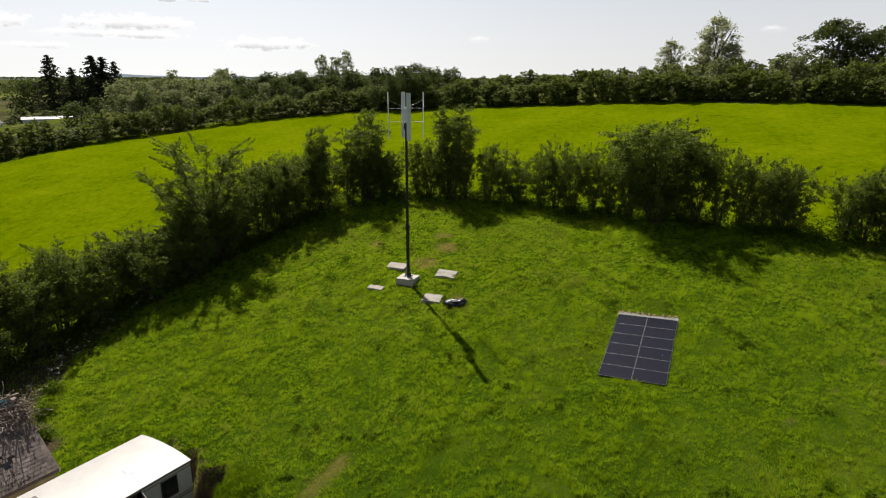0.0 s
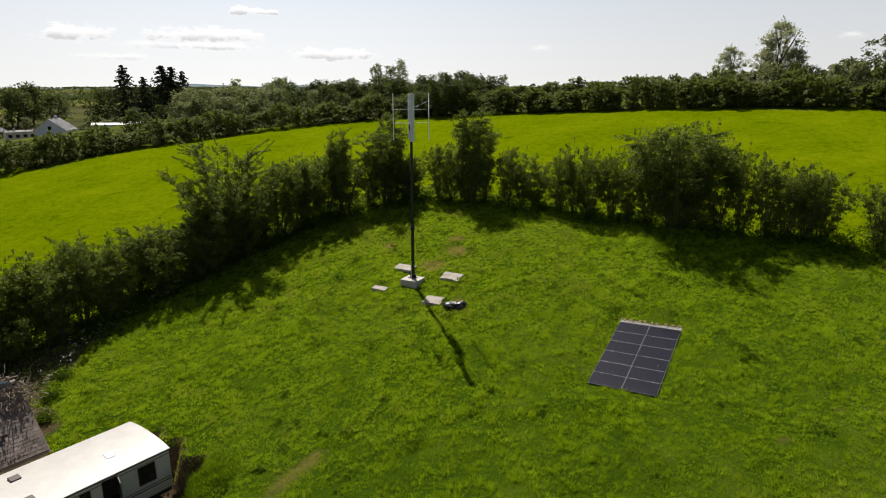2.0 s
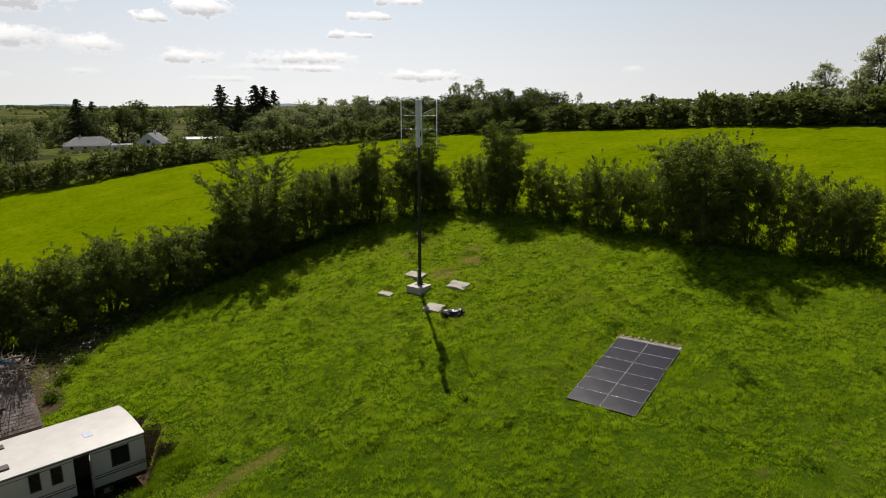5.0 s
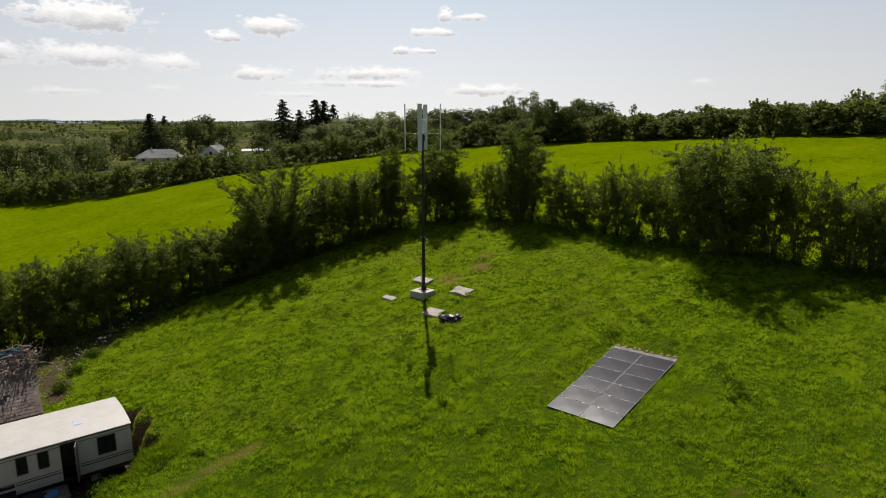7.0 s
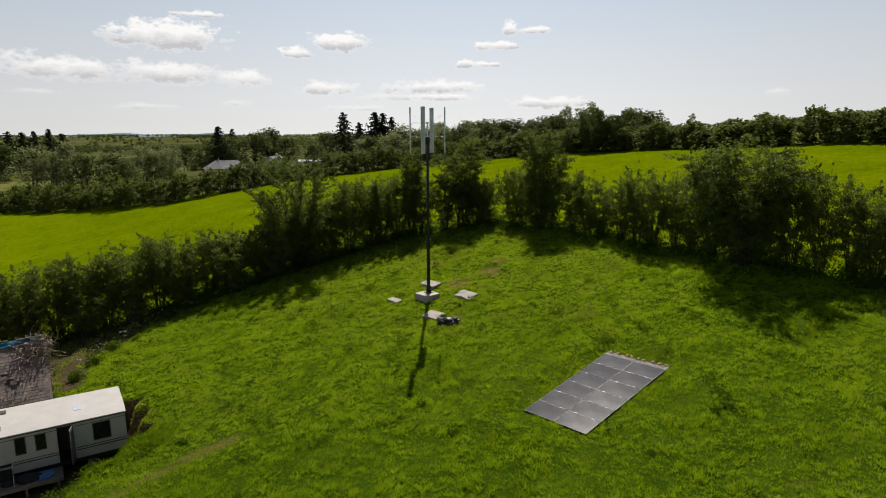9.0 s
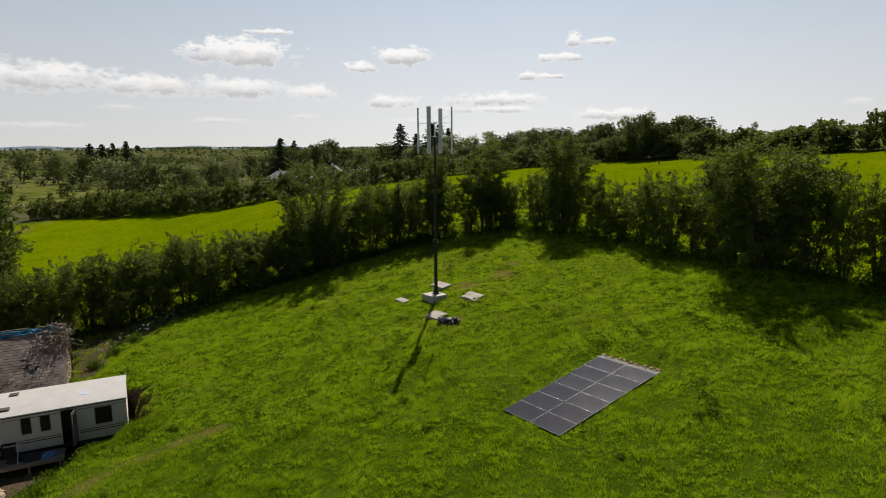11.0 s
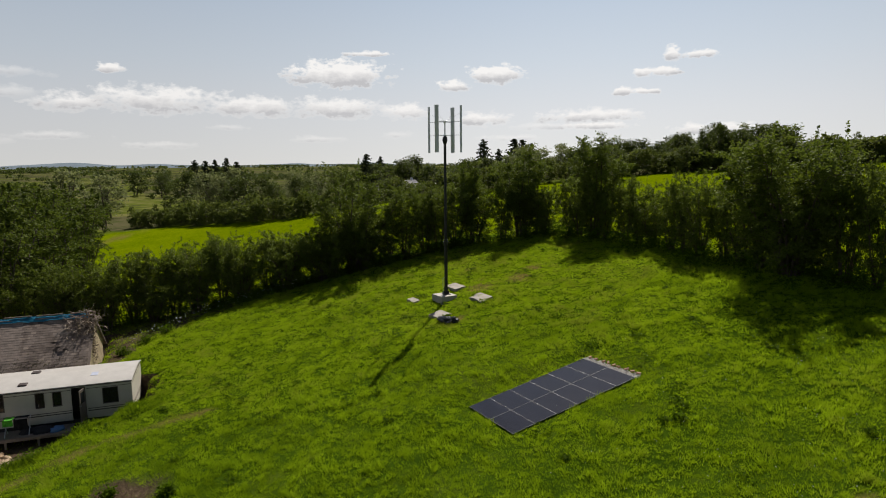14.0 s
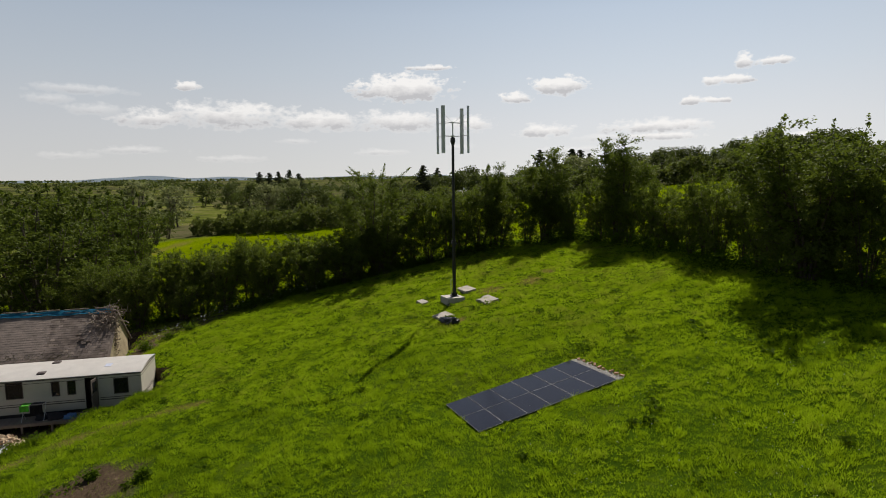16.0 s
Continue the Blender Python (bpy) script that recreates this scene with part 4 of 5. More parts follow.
for a in range(4):
    bm = bmesh.new()
    c, s = math.cos(a * math.pi / 2 + 0.78), math.sin(a * math.pi / 2 + 0.78)
    rod(bm, (0.29 * c, 0.29 * s, 0.0), (0.29 * c, 0.29 * s, 0.11), 0.014, seg=8)
    rod(bm, (0.29 * c, 0.29 * s, 0.035), (0.29 * c, 0.29 * s, 0.06), 0.028, seg=6)
    part("bolt", bm, STEEL, TURB)
bm = bmesh.new()
rod(bm, (0, 0, 10.2), (0, 0, 10.42), 0.1, 0.17, 20)
rod(bm, (0, 0, 10.42), (0, 0, 10.66), 0.17, 0.15, 20)
rod(bm, (0, 0, 10.66), (0, 0, 10.72), 0.12, 0.06, 20)
part("generator", bm, BLACK_STEEL, TURB, "black generator housing on the mast head")
bm = bmesh.new()
rod(bm, (0, 0, 10.7), (0, 0, 11.7), 0.045, seg=14)
rod(bm, (0, 0, 10.72), (0, 0, 10.8), 0.13, seg=14)
rod(bm, (0, 0, 11.6), (0, 0, 11.68), 0.13, seg=14)
part("shaft", bm, WHITE_BLADE, TURB)
ARM_GREY = plain("grey_alloy_arm", (0.42, 0.43, 0.44), 0.45, 0.4, 0.08, 6, 0.03)
ROTOR_R, BLADE_LOW, BLADE_TOP = 1.18, 9.63, 12.66
for q_ in range(4):
    turn = Matrix.Rotation(radians(-45.7 + 90 * q_), 4, "Z")
    bm = bmesh.new()
    prof = []
    for e in np.linspace(0, 1, 9):
        prof.append((0.145 - 0.29 * e, 0.6 * 0.14 * (0.2969 * e ** 0.5 - 0.126 * e - 0.3516 * e ** 2 + 0.2843 * e ** 3 - 0.1015 * e ** 4) / 0.2 * 0.29 * 2.4 + 0.004))
    loop = [(p, w_) for p, w_ in prof] + [(p, -w_) for p, w_ in prof[::-1]]
    rings = [[bm.verts.new(turn @ Vector((ROTOR_R + w_, p, z_))) for p, w_ in loop] for z_ in (BLADE_LOW, 11.2, BLADE_TOP)]
    for a_, b_ in zip(rings, rings[1:]):
        for e in range(len(loop)):
            f_ = (e + 1) % len(loop)
            bm.faces.new((a_[e], a_[f_], b_[f_], b_[e]))
    bm.faces.new(rings[0][::-1]), bm.faces.new(rings[-1])
    bmesh.ops.recalc_face_normals(bm, faces=bm.faces)
    part("blade", bm, WHITE_BLADE, TURB, "straight white aerofoil blade")
    for z_ in (10.76, 11.64):
        bm = bmesh.new()
        box(bm, (0.62, 0, z_), (1.1, 0.07, 0.022), bevel=0.006)
        bmesh.ops.transform(bm, matrix=turn, verts=bm.verts)
        part("arm", bm, ARM_GREY, TURB)
    bm = bmesh.new()
    rod(bm, turn @ Vector((0.1, 0, 11.68)), turn @ Vector((ROTOR_R - 0.01, 0, 12.2)), 0.007, seg=6)
    part("stay", bm, STEEL, TURB)


def slab(name, cx, cy, sx, sy, turn, top, thick, label, cat, slope=(0.0, 0.19), chip=0.0, seed=0, sag=0.0):
    """A rough cast concrete piece, its top following the slope."""
    rng = random.Random(seed)
    bm = bmesh.new()
    n_ = 7
    grid = {}
    for a in range(n_ + 1):
        for b in range(n_ + 1):
            u, v = a / n_ - 0.5, b / n_ - 0.5
            edge = a in (0, n_) or b in (0, n_)
            ux, vy = u * sx + edge * rng.uniform(-chip, chip), v * sy + edge * rng.uniform(-chip, chip)
            z_ = top + ux * slope[0] + vy * slope[1] + rng.uniform(-0.004, 0.004) - sag * (4 * u * u) * (v < 0)
            grid[a, b] = (bm.verts.new((ux, vy, z_)), bm.verts.new((ux * 1.01, vy * 1.01, z_ - thick)))
    for a in range(n_):
        for b in range(n_):
            for side, o in ((0, 1), (1, -1)):
                bm.faces.new([grid[p][side] for p in ((a, b), (a + 1, b), (a + 1, b + 1), (a, b + 1))][::o])
    rim = [(a, 0) for a in range(n_)] + [(n_, b) for b in range(n_)] + [(a, n_) for a in range(n_, 0, -1)] + [(0, b) for b in range(n_, 0, -1)]
    for p, q_ in zip(rim, rim[1:] + rim[:1]):
        bm.faces.new((grid[p][0], grid[p][1], grid[q_][1], grid[q_][0]))
    bmesh.ops.recalc_face_normals(bm, faces=bm.faces)
    ob = part(name, bm, CONCRETE, None)
    ob.matrix_basis = pose(cx, cy, 0, 0, 0, turn)
    return tagged(ob, label, cat)


slab("concrete_block", 0.08, -0.15, 1.28, 1.22, 12, 0.0, 0.95, "square grey cast concrete foundation block under the mast", "foundation", (0, 0), 0.012, 1)
PADS = "concrete anchor slabs round the mast"
for k_, (x_, y_, sx_, sy_, t_, top_, sag_) in enumerate(((-2.0, 1.4, 1.45, 0.85, 10, 0.1, 0), (2.15, 1.65, 1.45, 0.95, 10, 0.15, 0.1), (-1.4, -1.95, 1.1, 0.5, 8, -0.52, 0), (3.05, -1.5, 1.25, 0.95, 14, -0.56, 0.03))):
    ob = slab("anchor_slab", x_, y_, sx_, sy_, t_, top_, 0.3, "pale cracked concrete anchor slab lying in the grass", "slab", (-0.01, 0.17), 0.018, 5 + k_, sag_)
    ob.data.materials[0] = PAD
    tagged(ob, group=PADS)

# a rumpled black sack beside the slab
bm = bmesh.new()
bmesh.ops.create_icosphere(bm, subdivisions=4, radius=1)
for v in bm.verts:
    p = v.co.copy()
    w_ = noise.noise(p * 1.6) * 0.4 + noise.noise(p * 4.6 + Vector((3, 1, 0))) * 0.3 + abs(noise.noise(p * 9.0)) * 0.16
    v.co = Vector((p.x * 0.74, p.y * 0.38, max(p.z, -0.45) * 0.26 + (0.14 if p.x > 0.35 else 0) * (p.x))) * (1 + w_)
sack = part("black_sack", bm, RUBBER, None)
sack.data.polygons.foreach_set("use_smooth", [True] * len(sack.data.polygons))
sack.matrix_basis = pose(4.95, -1.55, float(land(4.95, -1.55)) + 0.12, 0, 0, 22)
tagged(sack, "rumpled black plastic sack lying on the grass", "sack")


# ---- the solar panels lying on the slope ----
def panel_glass():
    m, n, l, b = material("solar_glass")
    co = n.new("ShaderNodeTexCoord").outputs["Object"]
    br = n.new("ShaderNodeTexBrick")
    br.offset, br.inputs["Scale"].default_value = 0.0, 1.0
    br.inputs["Brick Width"].default_value, br.inputs["Row Height"].default_value, br.inputs["Mortar Size"].default_value = 0.166, 0.083, 0.0015
    br.inputs["Color1"].default_value, br.inputs["Color2"].default_value, br.inputs["Mortar"].default_value = (0.011, 0.011, 0.018, 1), (0.014, 0.013, 0.02, 1), (0.03, 0.03, 0.036, 1)
    l.new(co, br.inputs["Vector"])
    l.new(br.outputs[0], b.inputs["Base Color"])
    b.inputs["Specular IOR Level"].default_value = 0.33
    dust = noise_tex(n, l, co, 0.9, 3)
    r = ramp(n, ((0.3, (0.15, 0.15, 0.15)), (0.75, (0.19, 0.19, 0.19))))
    l.new(dust.outputs[0], r.inputs[0])
    l.new(r.outputs[0], b.inputs["Roughness"])
    return m


GLASS = panel_glass()
BLACK_FRAME = plain("anodised_frame", (0.15, 0.15, 0.155), 0.55, 0.3, 0.2, 6, 0.03)
ARRAY = Matrix.Translation(PO) @ Matrix((PX, PY, PN)).transposed().to_4x4()
PW, PH = 1.705, 1.041
GROUP = "solar panels laid on the slope"
proto = thing("solar_panel", Matrix(), "thin framed blue-black solar panel lying on the slope", "solar panel", GROUP)
bm = bmesh.new()
box(bm, (0, 0, -0.006), (PW - 0.02, PH - 0.02, 0.008))
part("glass", bm, GLASS, proto, "dark blue-black cell glass")
bm = bmesh.new()
for s_ in (-1, 1):
    box(bm, (0, s_ * (PH / 2 - 0.008), -0.016), (PW, 0.01, 0.036))
    box(bm, (s_ * (PW / 2 - 0.008), 0, -0.016), (0.01, PH - 0.03, 0.036))
part("frame", bm, BLACK_FRAME, proto)
rng_ = random.Random(3)
for c_ in range(2):
    for r_ in range(6):
        m = ARRAY @ pose((c_ - 0.5) * (PW + 0.02), (r_ - 2.5) * (PH + 0.022), 0, rng_.uniform(-0.6, 0.6), rng_.uniform(-0.5, 0.5), 0)
        if c_ == 0 and r_ == 0:
            proto.matrix_basis = m
        else:
            copy_thing(proto, m)
RAILS = "rails under the solar panels"
for c_ in range(2):
    for o in (-0.45, 0.45):
        x_ = (c_ - 0.5) * (PW + 0.02) + o
        rail = thing("mounting_rail", ARRAY @ pose(x_, 0, 0), "grey aluminium rail with small clamps between the panels", "rail", RAILS)
        bm = bmesh.new()
        box(bm, (0, 0, -0.075), (0.04, 6.34, 0.05))
        part("rail_bar", bm, STEEL, rail)
        for e in range(1, 6):
            bm = bmesh.new()
            box(bm, (0, (e - 3) * (PH + 0.022), 0.006), (0.04, 0.026, 0.01), bevel=0.002)
            part("clamp", bm, STEEL, rail, "bright aluminium clamp")
GRAVEL = plain("pale_gravel", (0.5, 0.46, 0.42), 0.85, vary=0.35, scale=9, bump=0.4)


# ---- the caravan ----
CV = thing("static_caravan", pose(-0.03, -24.8, -5.0), "long cream static caravan with brown stripes and open door", "caravan")
L2, W2, WALL = 5.25, 1.83, 1.93
bm = bmesh.new()
OPEN = [(4.53, 3.77, 0.76, 1.65), (1.75, 1.34, 0.91, 1.71), (0.92, 0.52, 0.9, 1.74), (-0.95, -1.79, 0.91, 1.85)]
DOOR = (2.93, 2.23, -0.06, 1.82)
cuts = sorted([(b, a, c, d) for a, b, c, d in OPEN + [DOOR]])
at = -L2
for y0, y1, z0, z1 in cuts:
    box(bm, (W2, (at + y0) / 2, WALL / 2), (0.06, y0 - at, WALL))
    if z0 > 0:
        box(bm, (W2, (y0 + y1) / 2, z0 / 2), (0.06, y1 - y0, z0))
    box(bm, (W2, (y0 + y1) / 2, (z1 + WALL) / 2), (0.06, y1 - y0, WALL - z1))
    at = y1
box(bm, (W2, (at + L2) / 2, WALL / 2), (0.06, L2 - at, WALL))
box(bm, (-W2, 0, WALL / 2), (0.06, 2 * L2, WALL))
for s_ in (-1, 1):
    box(bm, (0, s_ * (L2 - 0.03), WALL / 2), (2 * W2 - 0.06, 0.06, WALL))
part("body", bm, CLADDING, CV, "cream ribbed aluminium body")
bm = bmesh.new()
for z_ in np.arange(0.12, 1.85, 0.115):
    ok = not any(c - 0.03 < z_ < d + 0.03 for _, _, c, d in OPEN)
    if ok and not 0.4 < z_ < 0.62:
        box(bm, (W2 + 0.032, (3.0 + L2) / 2, z_), (0.008, L2 - 3.0, 0.02))
        box(bm, (W2 + 0.032, (2.2 - L2) / 2, z_), (0.008, L2 + 2.2, 0.02))
    box(bm, (0, L2 + 0.002, z_), (2 * W2, 0.008, 0.02))
part("cladding_rib", bm, CLADDING, CV)
for z_, h_ in ((0.56, 0.035), (0.44, 0.05), (1.82, 0.05), (1.72, 0.025)):
    bm = bmesh.new()
    if z_ < 1.8:
        box(bm, (W2 + 0.034, (3.0 + L2) / 2, z_), (0.012, L2 - 3.0, h_))
        box(bm, (W2 + 0.034, (2.2 - L2) / 2, z_), (0.012, L2 + 2.2, h_))
    else:
        box(bm, (W2 + 0.034, 0, z_ + 0.06), (0.012, 2 * L2, h_))
    box(bm, (0, L2 + 0.004, z_ + (0.06 if z_ > 1.8 else 0)), (2 * W2, 0.012, h_))
    part("stripe", bm, BROWN_TRIM, CV, "dark brown stripe")
bm = bmesh.new()
n_ = 14
for s_ in range(n_):
    a, b = (-1 + 2 * s_ / n_), (-1 + 2 * (s_ + 1) / n_)
    za, zb = 0.17 * (1 - abs(a) ** 2.2), 0.17 * (1 - abs(b) ** 2.2)
    w_ = W2 + 0.05
    q4 = [(a * w_, -L2 - 0.05, WALL + za), (b * w_, -L2 - 0.05, WALL + zb), (b * w_, L2 + 0.05, WALL + zb), (a * w_, L2 + 0.05, WALL + za)]
    top_ = [bm.verts.new((x, y, z + 0.03)) for x, y, z in q4]
    low_ = [bm.verts.new((x, y, z - 0.02)) for x, y, z in q4]
    bm.faces.new(top_), bm.faces.new(low_[::-1])
    bm.faces.new((top_[3], top_[2], low_[2], low_[3])), bm.faces.new((top_[0], low_[0], low_[1], top_[1]))
bmesh.ops.remove_doubles(bm, verts=bm.verts, dist=0.001)
part("roof", bm, ROOF_WHITE, CV, "curved white roof sheet")
bm = bmesh.new()
pts_ = [(W2 * a, WALL + 0.16 * (1 - abs(a) ** 2.2)) for a in np.linspace(-1, 1, 15)]
for s_ in (-1, 1):
    f_ = [bm.verts.new((x, s_ * (L2 - 0.02), z)) for x, z in pts_] + [bm.verts.new((W2, s_ * (L2 - 0.02), WALL - 0.05)), bm.verts.new((-W2, s_ * (L2 - 0.02), WALL - 0.05))]
    bm.faces.new(f_)
bmesh.ops.solidify(bm, geom=bm.faces[:], thickness=0.03)
part("gable", bm, CLADDING, CV)
DARK_GLASS = plain("dark_window_glass", (0.012, 0.014, 0.015), 0.06, vary=0.2, bump=0)
for a, b, c, d in OPEN:
    bm = bmesh.new()
    for p_, s_ in (((W2 + 0.02, (a + b) / 2, c), (0.07, a - b, 0.04)), ((W2 + 0.02, (a + b) / 2, d), (0.07, a - b, 0.04)), ((W2 + 0.02, a, (c + d) / 2), (0.07, 0.04, d - c + 0.04)), ((W2 + 0.02, b, (c + d) / 2), (0.07, 0.04, d - c + 0.04))):
        box(bm, p_, s_, bevel=0.008)
    w_ = part("window", bm, BROWN_TRIM, CV)
    bm = bmesh.new()
    box(bm, (W2, (a + b) / 2, (c + d) / 2), (0.012, a - b, d - c))
    part("pane", bm, DARK_GLASS, w_, "dark tinted pane")
bm = bmesh.new()
box(bm, (0, 0, -0.12), (2 * W2 - 0.1, 2 * L2 - 0.1, 0.24))
part("chassis", bm, BLACK_STEEL, CV)
# door leaf much darker than the cream body
DOOR_BROWN = plain("brown_door", (0.13, 0.105, 0.085), 0.6, vary=0.2, bump=0.05)
SWING = Matrix.Translation((W2 + 0.03, 2.9, 0)) @ Matrix.Rotation(radians(-14), 4, "Z")
bm = bmesh.new()
box(bm, (0.33, 0, 0.9), (0.64, 0.04, 1.82), bevel=0.008)
bmesh.ops.transform(bm, matrix=SWING, verts=bm.verts)
door_ = part("door", bm, DOOR_BROWN, CV, "open brown caravan door")
bm = bmesh.new()
box(bm, (0.33, 0, 1.35), (0.4, 0.05, 0.6))
bmesh.ops.transform(bm, matrix=SWING, verts=bm.verts)
part("pane", bm, DARK_GLASS, door_)
bm = bmesh.new()
box(bm, (0.58, 0, 0.95), (0.1, 0.09, 0.03), bevel=0.01)
bmesh.ops.transform(bm, matrix=SWING, verts=bm.verts)
part("handle", bm, STEEL, door_)
INSIDE = plain("dim_interior", (0.12, 0.1, 0.08), 0.8)
bm = bmesh.new()
box(bm, (0.5, 2.6, 0.85), (0.04, 1.6, 1.8))
part("inner_partition", bm, INSIDE, CV)
for y_ in (-3.5, 0.2, 3.6):
    for x_ in (-1.2, 1.2):
        bm = bmesh.new()
        box(bm, (x_, y_, -0.5), (0.3, 0.4, 0.62), bevel=0.01)
        part("support", bm, CONCRETE, CV)
for x_, y_, h_ in ((1.1, -0.2, 0.14), (-0.85, -0.05, 0.18)):
    bm = bmesh.new()
    box(bm, (x_, y_, WALL + 0.19 - 0.17 * abs(x_ / W2) ** 2.2), (0.42, 0.42, h_), bevel=0.03)
    part("roof_vent", bm, BROWN_TRIM, CV, "small brown roof vent")

bm = bmesh.new()
box(bm, (0.55, 3.2, WALL + 0.198), (0.5, 0.36, 0.012), Matrix.Rotation(radians(3.5), 4, "Y"), bevel=0.004)
part("roof_light", bm, plain("pale_roof_light", (0.5, 0.52, 0.62), 0.25, vary=0.1, bump=0.05), CV, "pale bluish roof light")

# ---- the stone barn ----
BARN = thing("stone_barn", pose(-6.25, -28.6, -5.8), "old stone barn with a weathered slate roof", "barn")
bm = bmesh.new()
for s_ in (-1, 1):
    box(bm, (s_ * 2.55, 0, 1.1), (0.45, 11.6, 2.4))
for s_ in (-1, 1):
    y_ = s_ * 5.8
    f_ = [bm.verts.new((x, y_, z)) for x, z in ((-2.75, -0.1), (2.75, -0.1), (2.75, 2.3), (0, 4.75), (-2.75, 2.3))]
    fa = bm.faces.new(f_)
    r_ = bmesh.ops.extrude_face_region(bm, geom=[fa])
    bmesh.ops.translate(bm, vec=(0, -s_ * 0.45, 0), verts=[v for v in r_["geom"] if isinstance(v, bmesh.types.BMVert)])
bmesh.ops.recalc_face_normals(bm, faces=bm.faces)
part("wall", bm, STONE, BARN, "rough rubble stone wall")


SL_N, SL_L = 15, 3.62
tilt = math.atan2(2.45, 2.75)
for side_ in (1, -1):
    bm = bmesh.new()
    box(bm, (side_ * 1.52, 0, 3.4), (SL_L + 0.25, 11.9, 0.06), Matrix.Rotation(side_ * tilt, 4, "Y"))
    deck_ = part("roof", bm, SLATE, BARN, "weathered purple-grey slate roof")
    if side_ == 1:
        ROOF_PART = deck_
bm = bmesh.new()
box(bm, (0, 0, 0), (0.34, 0.43, 0.07), bevel=0.015)
cap = part("ridge_tile", bm, SLATE, BARN)
for k_, y_ in enumerate(np.arange(-5.8, 5.6, 0.45)):
    ob = cap if k_ == 0 else under(new("ridge_tile", cap.data), BARN)
    ob.matrix_basis = Matrix.Translation((0, float(y_) + 0.22, 4.93 + 0.012 * math.sin(y_ * 3))) @ Matrix.Rotation(0.03 * math.sin(y_ * 7), 4, "Y")
TARP = plain("blue_tarpaulin", (0.02, 0.22, 0.36), 0.45, vary=0.25, scale=3, bump=0.4)
bm = bmesh.new()
vs = {}
for a_ in range(41):
    for b_ in range(5):
        y_ = -5.8 + a_ * 0.285
        x_ = -0.34 + b_ * 0.165
        vs[a_, b_] = bm.verts.new((x_, y_, 5.09 - 0.82 * abs(x_) + 0.03 * math.sin(y_ * 2.6 + b_) + 0.02 * math.sin(y_ * 7.1 - b_)))
for a_ in range(40):
    for b_ in range(4):
        bm.faces.new((vs[a_, b_], vs[a_ + 1, b_], vs[a_ + 1, b_ + 1], vs[a_, b_ + 1]))
bmesh.ops.solidify(bm, geom=bm.faces[:], thickness=0.01)
part("tarpaulin", bm, TARP, BARN, "blue tarpaulin tied along the ridge")
for y_ in (-4.9, -3.1, -1.2, 0.8, 2.6, 4.5):
    bm = bmesh.new()
    rod(bm, (0.05, y_, 5.13), (0.02, y_ + 1.5, 5.15), 0.045, 0.04, 8)
    part("batten", bm, WOOD, BARN)
bm = bmesh.new()
rod(bm, (0.05, 5.45, 4.6), (0.2, 5.5, 5.35), 0.05, 0.045, 8)
part("post", bm, WOOD, BARN)


# the roof's slates, course by course, the nearer stretch
down = Vector((math.cos(tilt), 0, -math.sin(tilt)))
out_ = Vector((math.sin(tilt), 0, math.cos(tilt)))
sl = bmesh.new()
box(sl, (0.12, 0, 0), (0.24, 0.265, 0.011))
SLATE_ME = bpy.data.meshes.new("slate")
sl.to_mesh(SLATE_ME), sl.free()


def slate_material():
    m, n, l, b = material("single_slate")
    info = n.new("ShaderNodeObjectInfo")
    r = ramp(n, ((0.0, (0.15, 0.112, 0.092)), (0.4, (0.21, 0.162, 0.132)), (0.8, (0.25, 0.194, 0.16)), (1.0, (0.34, 0.265, 0.21))))
    l.new(info.outputs["Random"], r.inputs[0])
    geo = n.new("ShaderNodeNewGeometry")
    st, fi = noise_tex(n, l, geo.outputs["Position"], 0.9, 6), noise_tex(n, l, geo.outputs["Position"], 14, 5)
    stain = ramp(n, ((0.4, (0.55, 0.52, 0.5)), (0.6, (1, 1, 1))))
    l.new(st.outputs[0], stain.inputs[0])
    l.new(mixer(n, l, 1.0, r.outputs[0], stain.outputs[0], "MULTIPLY"), b.inputs["Base Color"])
    b.inputs["Roughness"].default_value = 0.7
    bp = n.new("ShaderNodeBump")
    bp.inputs["Strength"].default_value, bp.inputs["Distance"].default_value = 0.4, 0.01
    l.new(fi.outputs[0], bp.inputs["Height"])
    l.new(bp.outputs[0], b.inputs["Normal"])
    return m


SLATE_ME.materials.append(slate_material())
rs = random.Random(17)
def slate_pose(c, r):
    p = Vector((0.02, 5.85 - 0.14 - r * 0.272 - (c % 2) * 0.136, 4.96)) + down * (0.06 + c * 0.186) + out_ * 0.028
    return Matrix.Translation(p) @ Matrix.Rotation(tilt - 0.04 + rs.uniform(-0.015, 0.02), 4, "Y") @ Matrix.Rotation(rs.uniform(-0.02, 0.02), 4, "Z")


lost = {(12, 6), (13, 4), (13, 6), (14, 5), (14, 6), (15, 5), (10, 7)}
rest = bmesh.new()
for c_ in range(21):
    for r_ in range(31):
        if (c_, r_) in lost:
            continue
        if r_ < 14:
            under(new("slate", SLATE_ME), ROOF_PART).matrix_basis = slate_pose(c_, r_)
        else:
            box(rest, (0, 0, 0), (0.24, 0.265, 0.011), slate_pose(c_, r_) @ Matrix.Translation((0.12, 0, 0)))
far_slates = part("slate_rest", rest, SLATE, ROOF_PART)
tagged(far_slates, kind="stuff")
MOSS = leafy("moss", (0.05, 0.05, 0.02), (0.13, 0.12, 0.05), (0.1, 0.1, 0.03), 0.1, 0.9, 1.5, 0.05)
rng = np.random.default_rng(9)
pts = np.array([Vector((0, 5.6 - 8 * rng.random() ** 0.8, 4.96)) + down * (3.55 + 0.28 * rng.normal()) + out_ * 0.05 for _ in range(800)])
tagged(under(new("moss", mesh_np("moss", *leaves(rng, pts, 0.05), MOSS)), BARN, "moss and debris along the eaves"), kind="stuff")
